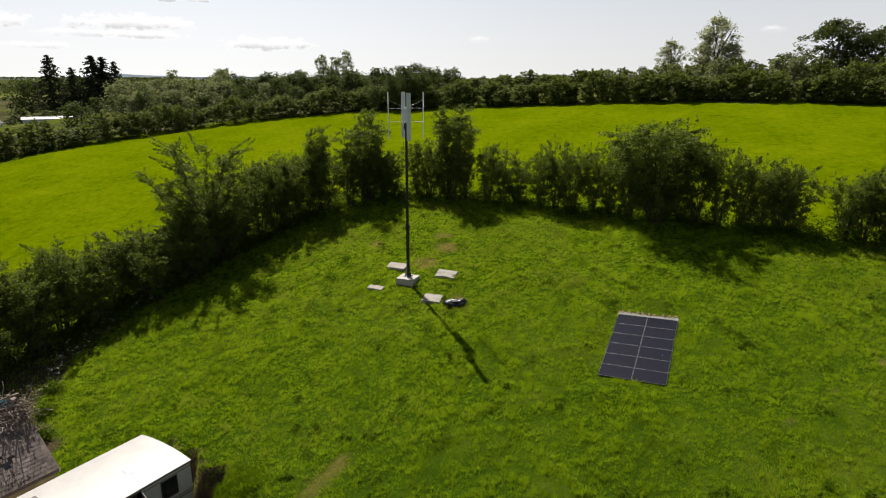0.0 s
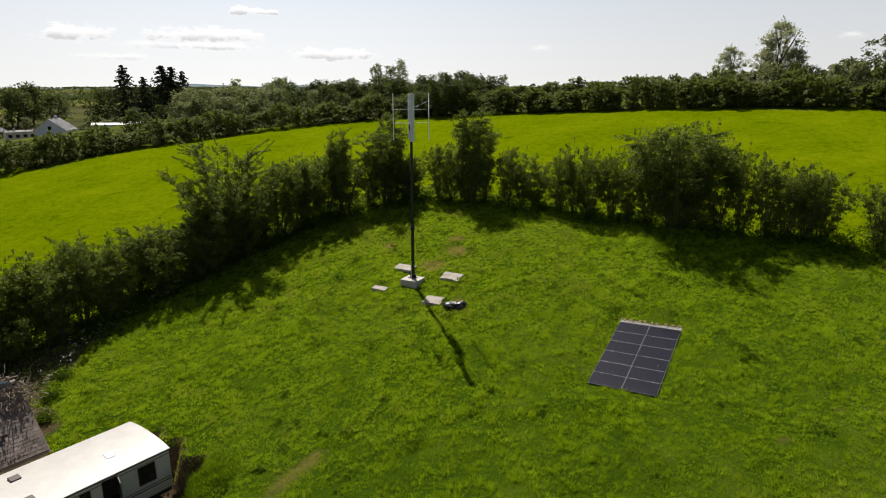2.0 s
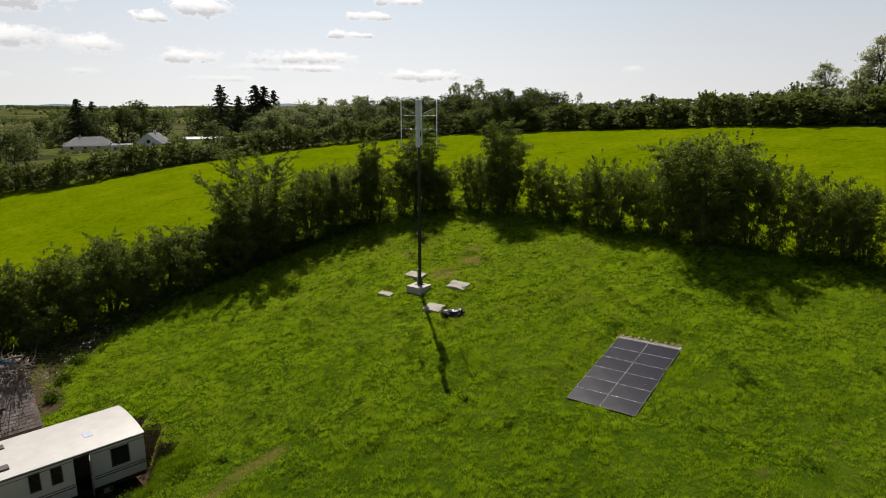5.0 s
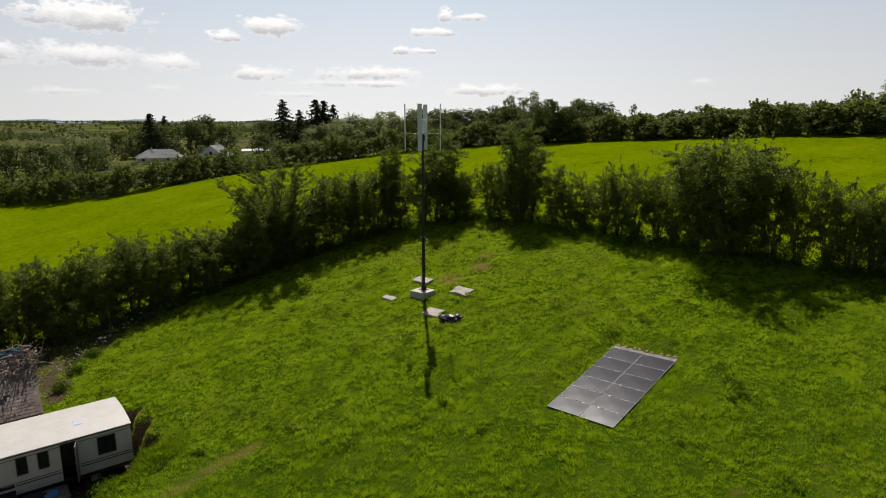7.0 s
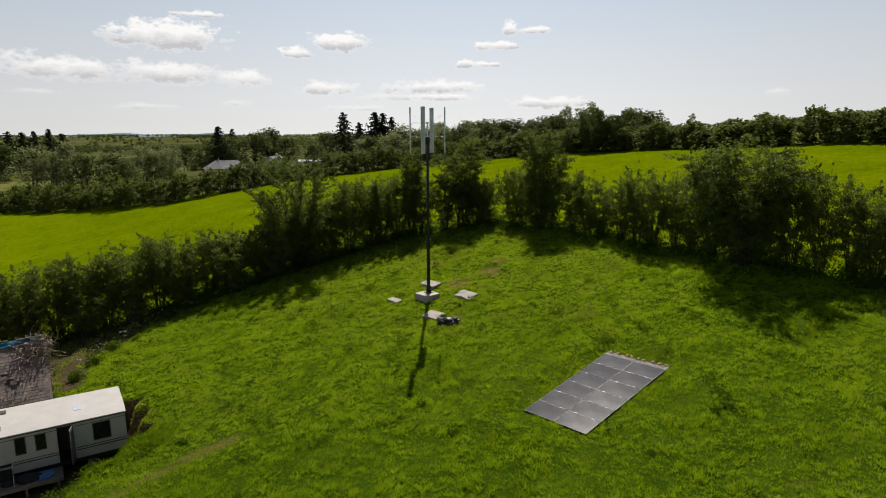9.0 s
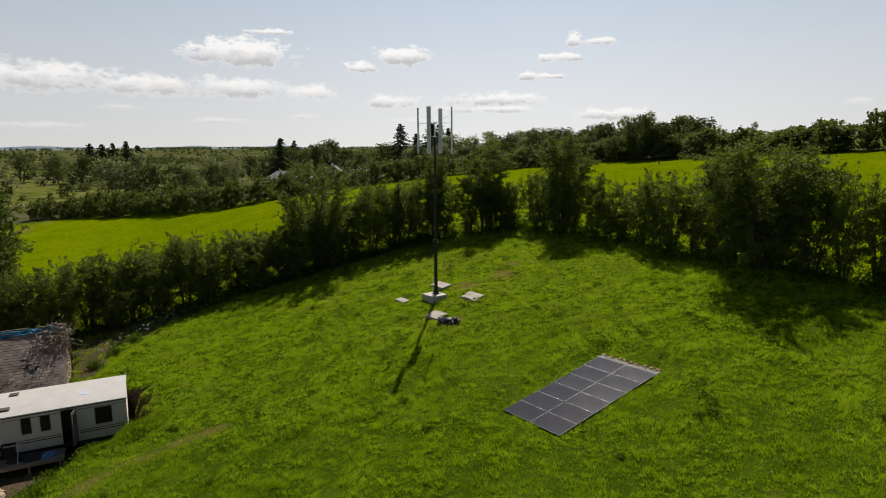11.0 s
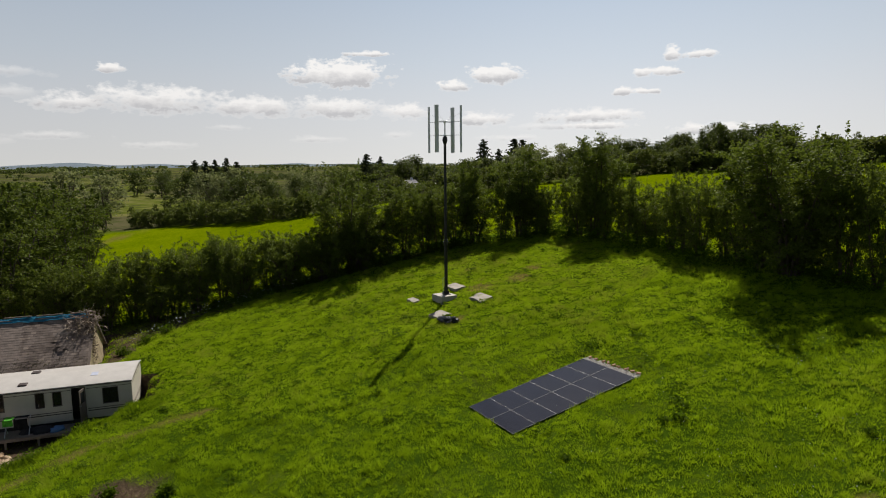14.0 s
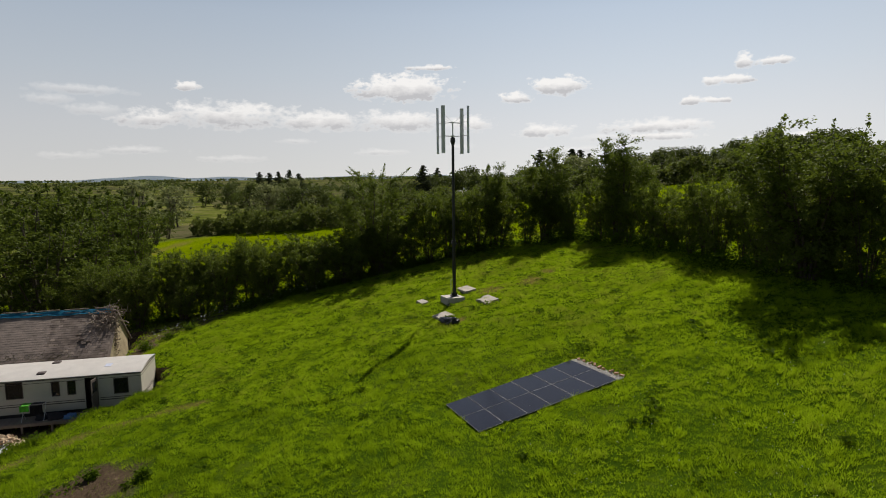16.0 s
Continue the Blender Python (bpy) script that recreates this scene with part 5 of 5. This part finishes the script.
bm = bmesh.new()
rod(bm, (2.86, -5.9, 2.24), (2.86, 5.9, 2.24), 0.06, seg=8)
part("gutter", bm, BROWN_TRIM, BARN)

# dead ivy over the gable's peak
ivy = thing("dead_ivy", pose(-6.1, -23.2, -0.95), "tangle of dead brown ivy over the gable peak", "ivy")
rng = np.random.default_rng(21)
pts = rng.normal(size=(520, 3)) * (0.5, 0.5, 0.13) + (0.3, -0.15, 0.02)
pts[:, 2] -= 0.86 * np.maximum(pts[:, 0], 0)
pts = np.concatenate([pts, rng.normal(size=(500, 3)) * (0.3, 0.1, 0.7) + (0.6, 0.42, -1.5)])
under(new("foliage", mesh_np("foliage", *leaves(rng, pts, 0.07), DEAD)), ivy)
tw = []
for _ in range(170):
    p0 = rng.normal(size=3) * (0.42, 0.5, 0.14) + (0.4, -0.1, 0.0)
    p0[2] -= 0.86 * max(p0[0], 0)
    p1 = p0 + rng.normal(size=3) * (0.4, 0.4, 0.24) + (0, 0, 0.12)
    e_ = np.linspace(0, 1, 4)[:, None]
    tw.append(tube(p0 * (1 - e_) + p1 * e_ + rng.normal(size=(4, 3)) * 0.07, 0.026 * (1.1 - e_[:, 0]), 4))
under(new("tangle", mesh_np("tangle", *joined(tw), plain("dry_ivy_stem", (0.3, 0.235, 0.18), 0.85, vary=0.35, scale=5, bump=0.2))), ivy)

# ---- before the caravan: deck, airer, clothes, firewood ----
deck = thing("timber_deck", pose(2.45, -25.6, -5.17), "weathered grey timber deck along the caravan", "deck")
pl = bmesh.new()
box(pl, (0, 0, -0.015), (0.135, 6.2, 0.03))
PLANK = bpy.data.meshes.new("plank")
pl.to_mesh(PLANK), pl.free()
PLANK.materials.append(WOOD)
for k_ in range(8):
    ob = under(new("plank", PLANK), deck)
    ob.matrix_basis = pose(-0.5 + k_ * 0.142, rs.uniform(-0.03, 0.03), rs.uniform(-0.003, 0.003))
bm = bmesh.new()
box(bm, (0.58, 0, -0.1), (0.04, 6.2, 0.16))
part("fascia", bm, WOOD, deck)
for y_ in (-2.9, -1.4, 0.1, 1.6, 2.9):
    bm = bmesh.new()
    box(bm, (0.5, y_, -0.36), (0.1, 0.1, 0.46))
    part("post", bm, WOOD, deck)
airer = thing("clothes_airer", pose(2.55, -25.0, -5.17), "folding clothes airer hung with green and dark washing", "clothes airer")
for s_ in (-1, 1):
    bm = bmesh.new()
    rod(bm, (-0.28, s_ * 0.55, 0), (0.28, s_ * 0.55, 0.92), 0.014, seg=6)
    rod(bm, (0.28, s_ * 0.55, 0), (-0.28, s_ * 0.55, 0.92), 0.014, seg=6)
    part("leg", bm, STEEL, airer)
bm = bmesh.new()
for x_ in (-0.28, -0.1, 0.1, 0.28):
    rod(bm, (x_, -0.6, 0.93), (x_, 0.6, 0.93), 0.008, seg=6)
part("rack", bm, STEEL, airer)


def cloth(name, y0, y1, x, drop, mat, label):
    bm = bmesh.new()
    g = {}
    for a in range(9):
        for b in range(7):
            y = y0 + (y1 - y0) * a / 8
            z = 0.955 - drop * b / 6
            g[a, b] = bm.verts.new((x + 0.03 * math.sin(a * 1.9 + b * 0.4) * b / 6, y, z))
            if b == 0:
                g[a, -1] = bm.verts.new((x - 0.5, y, 0.955 + 0.01 * math.sin(a)))
    for a in range(8):
        for b in range(-1, 6):
            bm.faces.new((g[a, b], g[a + 1, b], g[a + 1, b + 1], g[a, b + 1]))
    bmesh.ops.solidify(bm, geom=bm.faces[:], thickness=0.008)
    ob = part(name, bm, mat, None)
    ob.matrix_basis = airer.matrix_basis.copy()
    return tagged(ob, label, "washing")


GREEN_CLOTH = plain("bright_green_cloth", (0.12, 0.5, 0.04), 0.85, vary=0.15, bump=0.2)
DARK_CLOTH = plain("black_cloth", (0.015, 0.015, 0.018), 0.9, vary=0.3, bump=0.3)
BLUE_CLOTH = plain("blue_cloth", (0.08, 0.17, 0.33), 0.9, vary=0.2, bump=0.3)
cloth("green_towel", -0.58, -0.12, 0.3, 0.34, GREEN_CLOTH, "bright green towel hanging on the airer")
cloth("dark_jumper", -0.08, 0.55, 0.3, 0.58, DARK_CLOTH, "black jumper hanging on the airer")


def heap(name, x, y, z, sx, sy, sz, mat, label, seed, cat="clothes"):
    bm = bmesh.new()
    bmesh.ops.create_icosphere(bm, subdivisions=3, radius=1)
    for v in bm.verts:
        p = v.co.copy()
        w = 1 + 0.35 * noise.noise(p * 1.7 + Vector((seed, 0, 0))) + 0.18 * noise.noise(p * 4.5 + Vector((0, seed, 0)))
        v.co = Vector((p.x * sx, p.y * sy, max(p.z, -0.15) * sz)) * w
    for f in bm.faces:
        f.smooth = True
    ob = part(name, bm, mat, None)
    ob.matrix_basis = pose(x, y, z)
    return tagged(ob, label, cat)


heap("dark_clothes", 2.5, -23.9, -5.14, 0.35, 0.55, 0.28, DARK_CLOTH, "heap of dark clothes lying on the deck", 1)
heap("blue_clothes", 2.6, -23.2, -5.14, 0.28, 0.38, 0.2, BLUE_CLOTH, "blue clothes lying crumpled on the deck", 4)
heap("dark_bundle", 2.4, -24.6, -5.14, 0.3, 0.4, 0.25, DARK_CLOTH, "dark bundle lying on the deck beside the airer", 7)

LOG = plain("split_wood", (0.42, 0.31, 0.2), 0.85, vary=0.4, scale=5, bump=0.4)
TARP_W = plain("pale_tarpaulin", (0.55, 0.56, 0.56), 0.6, vary=0.15, scale=3, bump=0.3)
pile = thing("firewood_pile", pose(5.1, -26.2, -5.85), "heap of split firewood on a pale tarpaulin", "firewood")
lg = []
for k_ in range(3):
    bm = bmesh.new()
    prof_ = [(0, -0.06), (0.09, -0.03), (0.08, 0.06), (-0.02, 0.08), (-0.08, 0.02)]
    ra, rb = [bm.verts.new((-0.17, y * (1 + 0.3 * k_), z)) for y, z in prof_], [bm.verts.new((0.17, y * (1 + 0.3 * k_), z)) for y, z in prof_]
    for a_ in range(5):
        b_ = (a_ + 1) % 5
        bm.faces.new((ra[a_], ra[b_], rb[b_], rb[a_]))
    bm.faces.new(ra[::-1]), bm.faces.new(rb)
    me = bpy.data.meshes.new("log")
    bm.to_mesh(me), bm.free()
    me.materials.append(LOG)
    lg.append(me)
for k_ in range(130):
    a_, r_ = rs.uniform(0, 6.28), math.sqrt(rs.random()) * 1.5
    z_ = 0.85 * (1 - (r_ / 1.6) ** 1.6) + rs.uniform(0, 0.08)
    ob = under(new("log", rs.choice(lg)), pile)
    ob.matrix_basis = pose(r_ * math.cos(a_), r_ * math.sin(a_), z_, rs.uniform(0, 360), rs.uniform(-35, 35), rs.uniform(0, 360))
bm = bmesh.new()
bmesh.ops.create_cone(bm, cap_ends=True, segments=28, radius1=1.75, radius2=0.3, depth=0.75, matrix=Matrix.Translation((0, 0, 0.33)))
for v in bm.verts:
    v.co += Vector((noise.noise(v.co * 3) * 0.2, noise.noise(v.co * 3 + Vector((5, 0, 0))) * 0.2, 0))
part("tarpaulin", bm, TARP_W, pile, "pale sheet under the logs")

# rank grass and docks on the brow before the deck, and weeds scattered in the meadow
rng = np.random.default_rng(52)
CREST = np.array([(3.9, -18.2), (4.2, -20.0), (4.4, -21.4), (5.6, -22.7), (7.2, -23.8), (9.5, -25.0), (12.5, -27.0)])
m_ = 42000
e_ = rng.uniform(0, 6, m_)
cx_, cy_ = np.interp(e_, range(7), CREST[:, 0]) + rng.normal(size=m_) * 0.55, np.interp(e_, range(7), CREST[:, 1]) + rng.normal(size=m_) * 0.4
h_ = rng.uniform(0.1, 0.38, m_) * (0.4 + lumps(cx_, cy_, 0.5, 41))
a_ = rng.uniform(0, 6.28, m_)
p_ = np.stack([cx_, cy_, land(cx_, cy_) - 0.02], -1)
q_ = np.stack([np.cos(a_), np.sin(a_), 0 * a_], -1) * 0.014
t_ = p_ + np.stack([-np.sin(a_) * h_ * 0.6, np.cos(a_) * h_ * 0.6, h_], -1)
brow = new("rank_grass", mesh_np("rank_grass", np.stack([p_ - q_, p_ + q_, t_], 1).reshape(-1, 3), np.arange(3 * m_).reshape(-1, 3), BLADE))
brow.data.attributes.new("tone", "FLOAT", "POINT").data.foreach_set("value", np.repeat(0.0 + 0.22 * lumps(cx_, cy_, 0.6, 43), 3).astype(np.float32))
e_ = rng.uniform(1.6, 6, 260)
cx_, cy_ = np.interp(e_, range(7), CREST[:, 0]) - 0.35 + rng.normal(size=260) * 0.5, np.interp(e_, range(7), CREST[:, 1]) - 0.25 + rng.normal(size=260) * 0.4
c_ = np.stack([cx_, cy_, land(cx_, cy_)], -1)
p_ = c_[:, None] + np.concatenate([rng.normal(size=(260, 44, 2)) * 0.24, 0.04 + rng.random((260, 44, 1)) * 0.42], 2)
bank = new("bank_weeds", mesh_np("bank_weeds", *leaves(rng, p_.reshape(-1, 3), 0.06), WEED))
tagged(bank, "lush dark nettles and docks on the bank before the deck", "weeds", kind="stuff")
tagged(brow, "rank tall grass on the brow before the caravan", "grass", kind="stuff")
m_ = 190
cx_, cy_ = rng.uniform(-12, 40, m_), rng.uniform(-26, 13, m_)
ok_ = ~((np.abs(cx_ - PO.x) < 2.6) & (np.abs(cy_ - PO.y) < 4.2))
cx_, cy_ = cx_[ok_], cy_[ok_]
c_ = np.stack([cx_, cy_, land(cx_, cy_)], -1)
m_ = len(c_)
w_ = rng.uniform(0.08, 0.3, (m_, 1, 1))
p_ = c_[:, None] + np.concatenate([rng.normal(size=(m_, 36, 2)) * w_, 0.05 + rng.random((m_, 36, 1)) * w_ * 0.9], 2)
docks = new("dock_weeds", mesh_np("dock_weeds", *leaves(rng, p_.reshape(-1, 3), 0.085), WEED))
tagged(docks, "dark docks and thistles scattered in the grass", "weeds", kind="stuff")
fx_, fy_ = rng.normal(25, 4, 500), rng.normal(4, 5, 500)
p_ = np.stack([fx_, fy_, land(fx_, fy_) + rng.uniform(0.12, 0.26, 500)], -1)
clover = new("white_clover", mesh_np("white_clover", *leaves(rng, p_, 0.02), PETAL))
tagged(clover, "tiny white clover heads in the grass", "flowers", kind="stuff")

for x_, y_, s_ in ((-9.9, -20.2, 0.7), (-7.6, -21.4, 0.6), (-11.6, -18.9, 0.7), (13.4, -18.9, 0.32), (14.6, -16.6, 0.36)):
    c_ = rng.normal(size=(420, 3)) * (0.45, 0.4, 0.22) * s_
    c_[:, 2] = np.abs(c_[:, 2]) * 2.0 + 0.05
    root = thing("bramble", pose(x_, y_, float(land(x_, y_))), "low tangled green bramble growing in rough ground", "bramble", "brambles in rough corners")
    under(new("foliage", mesh_np("foliage", *leaves(rng, c_, 0.075), WEED)), root)
    st_ = [tube(np.array([(0, 0, 0.0), (a_ * 0.5, b_ * 0.5, 0.5), (a_, b_, 0.25)]) * s_, (0.015, 0.012, 0.006), 4) for a_, b_ in rng.normal(size=(7, 2)) * 0.5]
    under(new("stem", mesh_np("stem", *joined(st_), BARK)), root)
# gravel along the upper edge of the solar panels
rng = np.random.default_rng(31)
st_v, st_f = [], []
ico = bmesh.new()
bmesh.ops.create_icosphere(ico, subdivisions=1, radius=1)
iv = np.array([v.co[:] for v in ico.verts])
ic = np.array([[v.index for v in f.verts] for f in ico.faces])
ico.free()
AM = np.array(ARRAY)
for k_ in range(900):
    u_, v_ = rng.uniform(-1.72, 1.72), 3.2 + abs(rng.normal()) * 0.12
    r_ = rng.uniform(0.02, 0.055)
    q_ = iv * r_ * rng.uniform(0.6, 1.3, 3) + rng.normal(size=iv.shape) * r_ * 0.12 + (u_, v_, -0.05 + rng.uniform(0, 0.03))
    st_v.append(q_ @ AM[:3, :3].T + AM[:3, 3])
    st_f.append(ic + k_ * len(iv))
grav = new("gravel", mesh_np("gravel", np.concatenate(st_v), np.concatenate(st_f), GRAVEL))
tagged(grav, "pale loose gravel along the panels' edge", "gravel", kind="stuff")
TILE = plain("terracotta", (0.36, 0.2, 0.12), 0.8, vary=0.35, bump=0.3)
for k_ in range(9):
    bm = bmesh.new()
    box(bm, (0, 0, 0), (0.2, 0.1, 0.07), bevel=0.012)
    ob = part("broken_brick", bm, TILE, None)
    ob.matrix_basis = ARRAY @ pose(-1.45 + k_ * 0.37 + rs.uniform(-0.1, 0.1), 3.5 + rs.uniform(-0.05, 0.05), 0.02, rs.uniform(-15, 15), rs.uniform(-15, 15), rs.uniform(0, 180))
    tagged(ob, "broken reddish brick edging the gravel bed", "brick", "bricks along the gravel")


# ---- houses beyond the field ----
HOUSE_WALL = plain("cream_stucco", (0.62, 0.57, 0.48), 0.85, vary=0.08, scale=0.5, bump=0.1)
HOUSE_WHITE = plain("white_stucco", (0.74, 0.75, 0.77), 0.85, vary=0.06, scale=0.5, bump=0.1)
HOUSE_ROOF = plain("grey_roof_tile", (0.3, 0.295, 0.3), 0.7, vary=0.2, scale=1.2, bump=0.3)


def house(x, y, base, length, width, eave, ridge, turn, wall, hip, label):
    h = thing("house", pose(x, y, base, 0, 0, turn), label, "house")
    bm = bmesh.new()
    a, b = length / 2, width / 2
    box(bm, (0, 0, eave / 2 - 1), (length, width, eave + 2))
    if not hip:
        for s in (-1, 1):
            f = bm.faces.new([bm.verts.new((s * (a - 0.01), yy, zz)) for yy, zz in ((-b, eave), (b, eave), (0, ridge))])
    part("wall", bm, wall, h)
    bm = bmesh.new()
    o = 0.4
    r = a - (b * 0.9 if hip else -o)
    v = [bm.verts.new(p) for p in ((-a - o, -b - o, eave - 0.2), (a + o, -b - o, eave - 0.2), (a + o, b + o, eave - 0.2), (-a - o, b + o, eave - 0.2), (-r, 0, ridge), (r, 0, ridge))]
    for q in ((0, 1, 5, 4), (2, 3, 4, 5)) + (((1, 2, 5), (3, 0, 4)) if hip else ()):
        bm.faces.new([v[k] for k in q])
    bmesh.ops.solidify(bm, geom=bm.faces[:], thickness=0.15)
    part("roof", bm, HOUSE_ROOF, h, "grey tiled roof")
    bm = bmesh.new()
    box(bm, (-a * 0.35, 0, ridge + 0.3), (0.6, 0.9, 1.3), bevel=0.04)
    part("chimney", bm, wall, h)
    for yy in (-b - 0.03, b + 0.03):
        for k in range(4):
            bm = bmesh.new()
            box(bm, (-a + length * (k + 0.5) / 4, yy, eave * 0.52), (1.3, 0.08, 1.2), bevel=0.02)
            part("window", bm, DARK_GLASS, h)
    if not hip:
        for s in (-1, 1):
            bm = bmesh.new()
            box(bm, (s * (a + 0.03), 0, eave + 0.7), (0.08, 1.1, 1.2), bevel=0.02)
            part("window", bm, DARK_GLASS, h)
    return h


house(-345, 71, -11.0, 25, 14, 2.4, 6.8, 80, HOUSE_WALL, True, "cream bungalow with a hipped grey roof")
house(-220.0, 60.3, -4.6, 11.5, 10, 2.9, 6.7, -38, HOUSE_WHITE, False, "white gabled house with a grey roof")
house(-256.7, 60.9, -7.6, 10, 5.5, 3.6, 4.0, 82, HOUSE_WALL, False, "low cream outbuilding beside the houses")
SHED = thing("long_shed", pose(-179.0, 67.7, -1.9, 0, 0, 64), "long low shed with a pale sheet roof", "shed")
bm = bmesh.new()
box(bm, (0, 0, 0.6), (22, 7, 5.0))
part("wall", bm, HOUSE_WHITE, SHED)
bm = bmesh.new()
for s_ in (-1, 1):
    box(bm, (0, s_ * 1.6, 3.45), (22.8, 4.0, 0.1), Matrix.Rotation(-s_ * 0.16, 4, "X"))
part("roof", bm, ROOF_WHITE, SHED)

# ---- grass of the near meadow ----
rng = np.random.default_rng(5)
PER = 11
N_TUFT = 175000
tx_, ty_ = rng.uniform(-18.5, 32, N_TUFT), rng.uniform(-34, 18.5, N_TUFT)
seen_ = tx_ < np.interp(ty_, (-34, -25, -10, -7), (-8, 14, 28, 32))
tx_, ty_ = tx_[seen_], ty_[seen_]
N_TUFT = len(tx_)
clump = step(0.3, 0.8, 0.6 * lumps(tx_, ty_, 0.3, 1) + 0.4 * lumps(tx_, ty_, 0.62, 2))
tuft_h = (0.085 + 0.2 * clump * (0.4 + lumps(tx_, ty_, 2.6, 3))) * rng.uniform(0.6, 1.4, N_TUFT)
tuft_r = rng.uniform(0.05, 0.15, N_TUFT)
pick = np.repeat(np.arange(N_TUFT), PER)
N_BLADE = len(pick)
ang = rng.uniform(0, 2 * np.pi, N_BLADE)
far_ = np.sqrt(rng.random(N_BLADE))
bx, by = tx_[pick] + np.cos(ang) * far_ * tuft_r[pick], ty_[pick] + np.sin(ang) * far_ * tuft_r[pick]
lx, ly = (bx - PO.x) * PX.x + (by - PO.y) * PX.y, (bx - PO.x) * PY.x + (by - PO.y) * PY.y
keep = ~((np.abs(lx) < 1.74 + 0.04 * lumps(bx, by, 0.3, 61)) & (ly > -3.2 + 0.22 * np.clip(lumps(bx, by, 0.6, 62) - 0.35, 0, 1)) & (ly < 3.6))
keep &= ~((bx < 2.0) & (by < -19.4) & (bx > -2.1)) & ~((bx < -3.2) & (by < -22.6) & (bx > -9.2))
keep &= rng.random(N_BLADE) > 0.97 * earth_zone(bx, by)
keep &= rng.random(N_BLADE) > 0.9 * track_zone(bx, by)
keep &= ~((np.abs(bx - 0.08) < 0.6) & (np.abs(by + 0.15) < 0.6))
bx, by, pick, ang, far_ = bx[keep], by[keep], pick[keep], ang[keep], far_[keep]
bz = land(bx, by)
n_ = len(bx)
hh = tuft_h[pick] * (1.1 - 0.45 * far_) * rng.uniform(0.7, 1.15, n_)
ww = rng.uniform(0.007, 0.015, n_)
out_ = hh * (0.15 + 0.75 * far_) * rng.uniform(0.5, 1.3, n_)
turn_ = ang + rng.normal(0, 1.1, n_)
side_ = rng.uniform(0, 2 * np.pi, n_)
base = np.stack([bx, by, bz - 0.015], -1)
sd = np.stack([np.cos(side_) * ww, np.sin(side_) * ww, 0 * ang], -1)
lie = 2 * np.pi * lumps(bx, by, 1.4, 21) + 4 * lumps(bx, by, 5.0, 22)
tip = base + np.stack([np.cos(turn_) * out_ + np.cos(lie) * hh * 0.25, np.sin(turn_) * out_ + np.sin(lie) * hh * 0.25, hh], -1)
V = np.stack([base - sd, base + sd, tip], 1).reshape(-1, 3)
# tuft tone: lush and dark, thin and yellow, or painted shade between clumps
dry = step(14, 30, bx) * step(-26, -8, by)
tone = np.clip(-0.14 + 0.24 * rng.random(n_) + 0.26 * clump[pick] + 0.26 * lumps(bx, by, 0.3, 11) + 0.26 * lumps(bx, by, 1.1, 12) + 0.24 * lumps(bx, by, 5.0, 13) + 0.2 * dry + 0.13 * step(-12, 2, by) * step(22, 8, bx) - 0.35 * np.clip(lumps(bx, by, 0.8, 14) * 4 - 2.7, 0, 1) + 0.12 * track_zone(bx, by) + 0.1 * step(13, 5, bx) - 0.09 * step(12, 20, bx) - 0.09 * step(-11, -17, by) * step(3, 8, bx), 0, 1)
grass = new("meadow_grass", mesh_np("meadow_grass", V, np.arange(3 * n_).reshape(-1, 3), BLADE))
tagged(grass, "bright green uneven meadow grass with tufts", "grass", kind="stuff")
grass.data.attributes.new("tone", "FLOAT", "POINT").data.foreach_set("value", np.repeat(tone, 3).astype(np.float32))
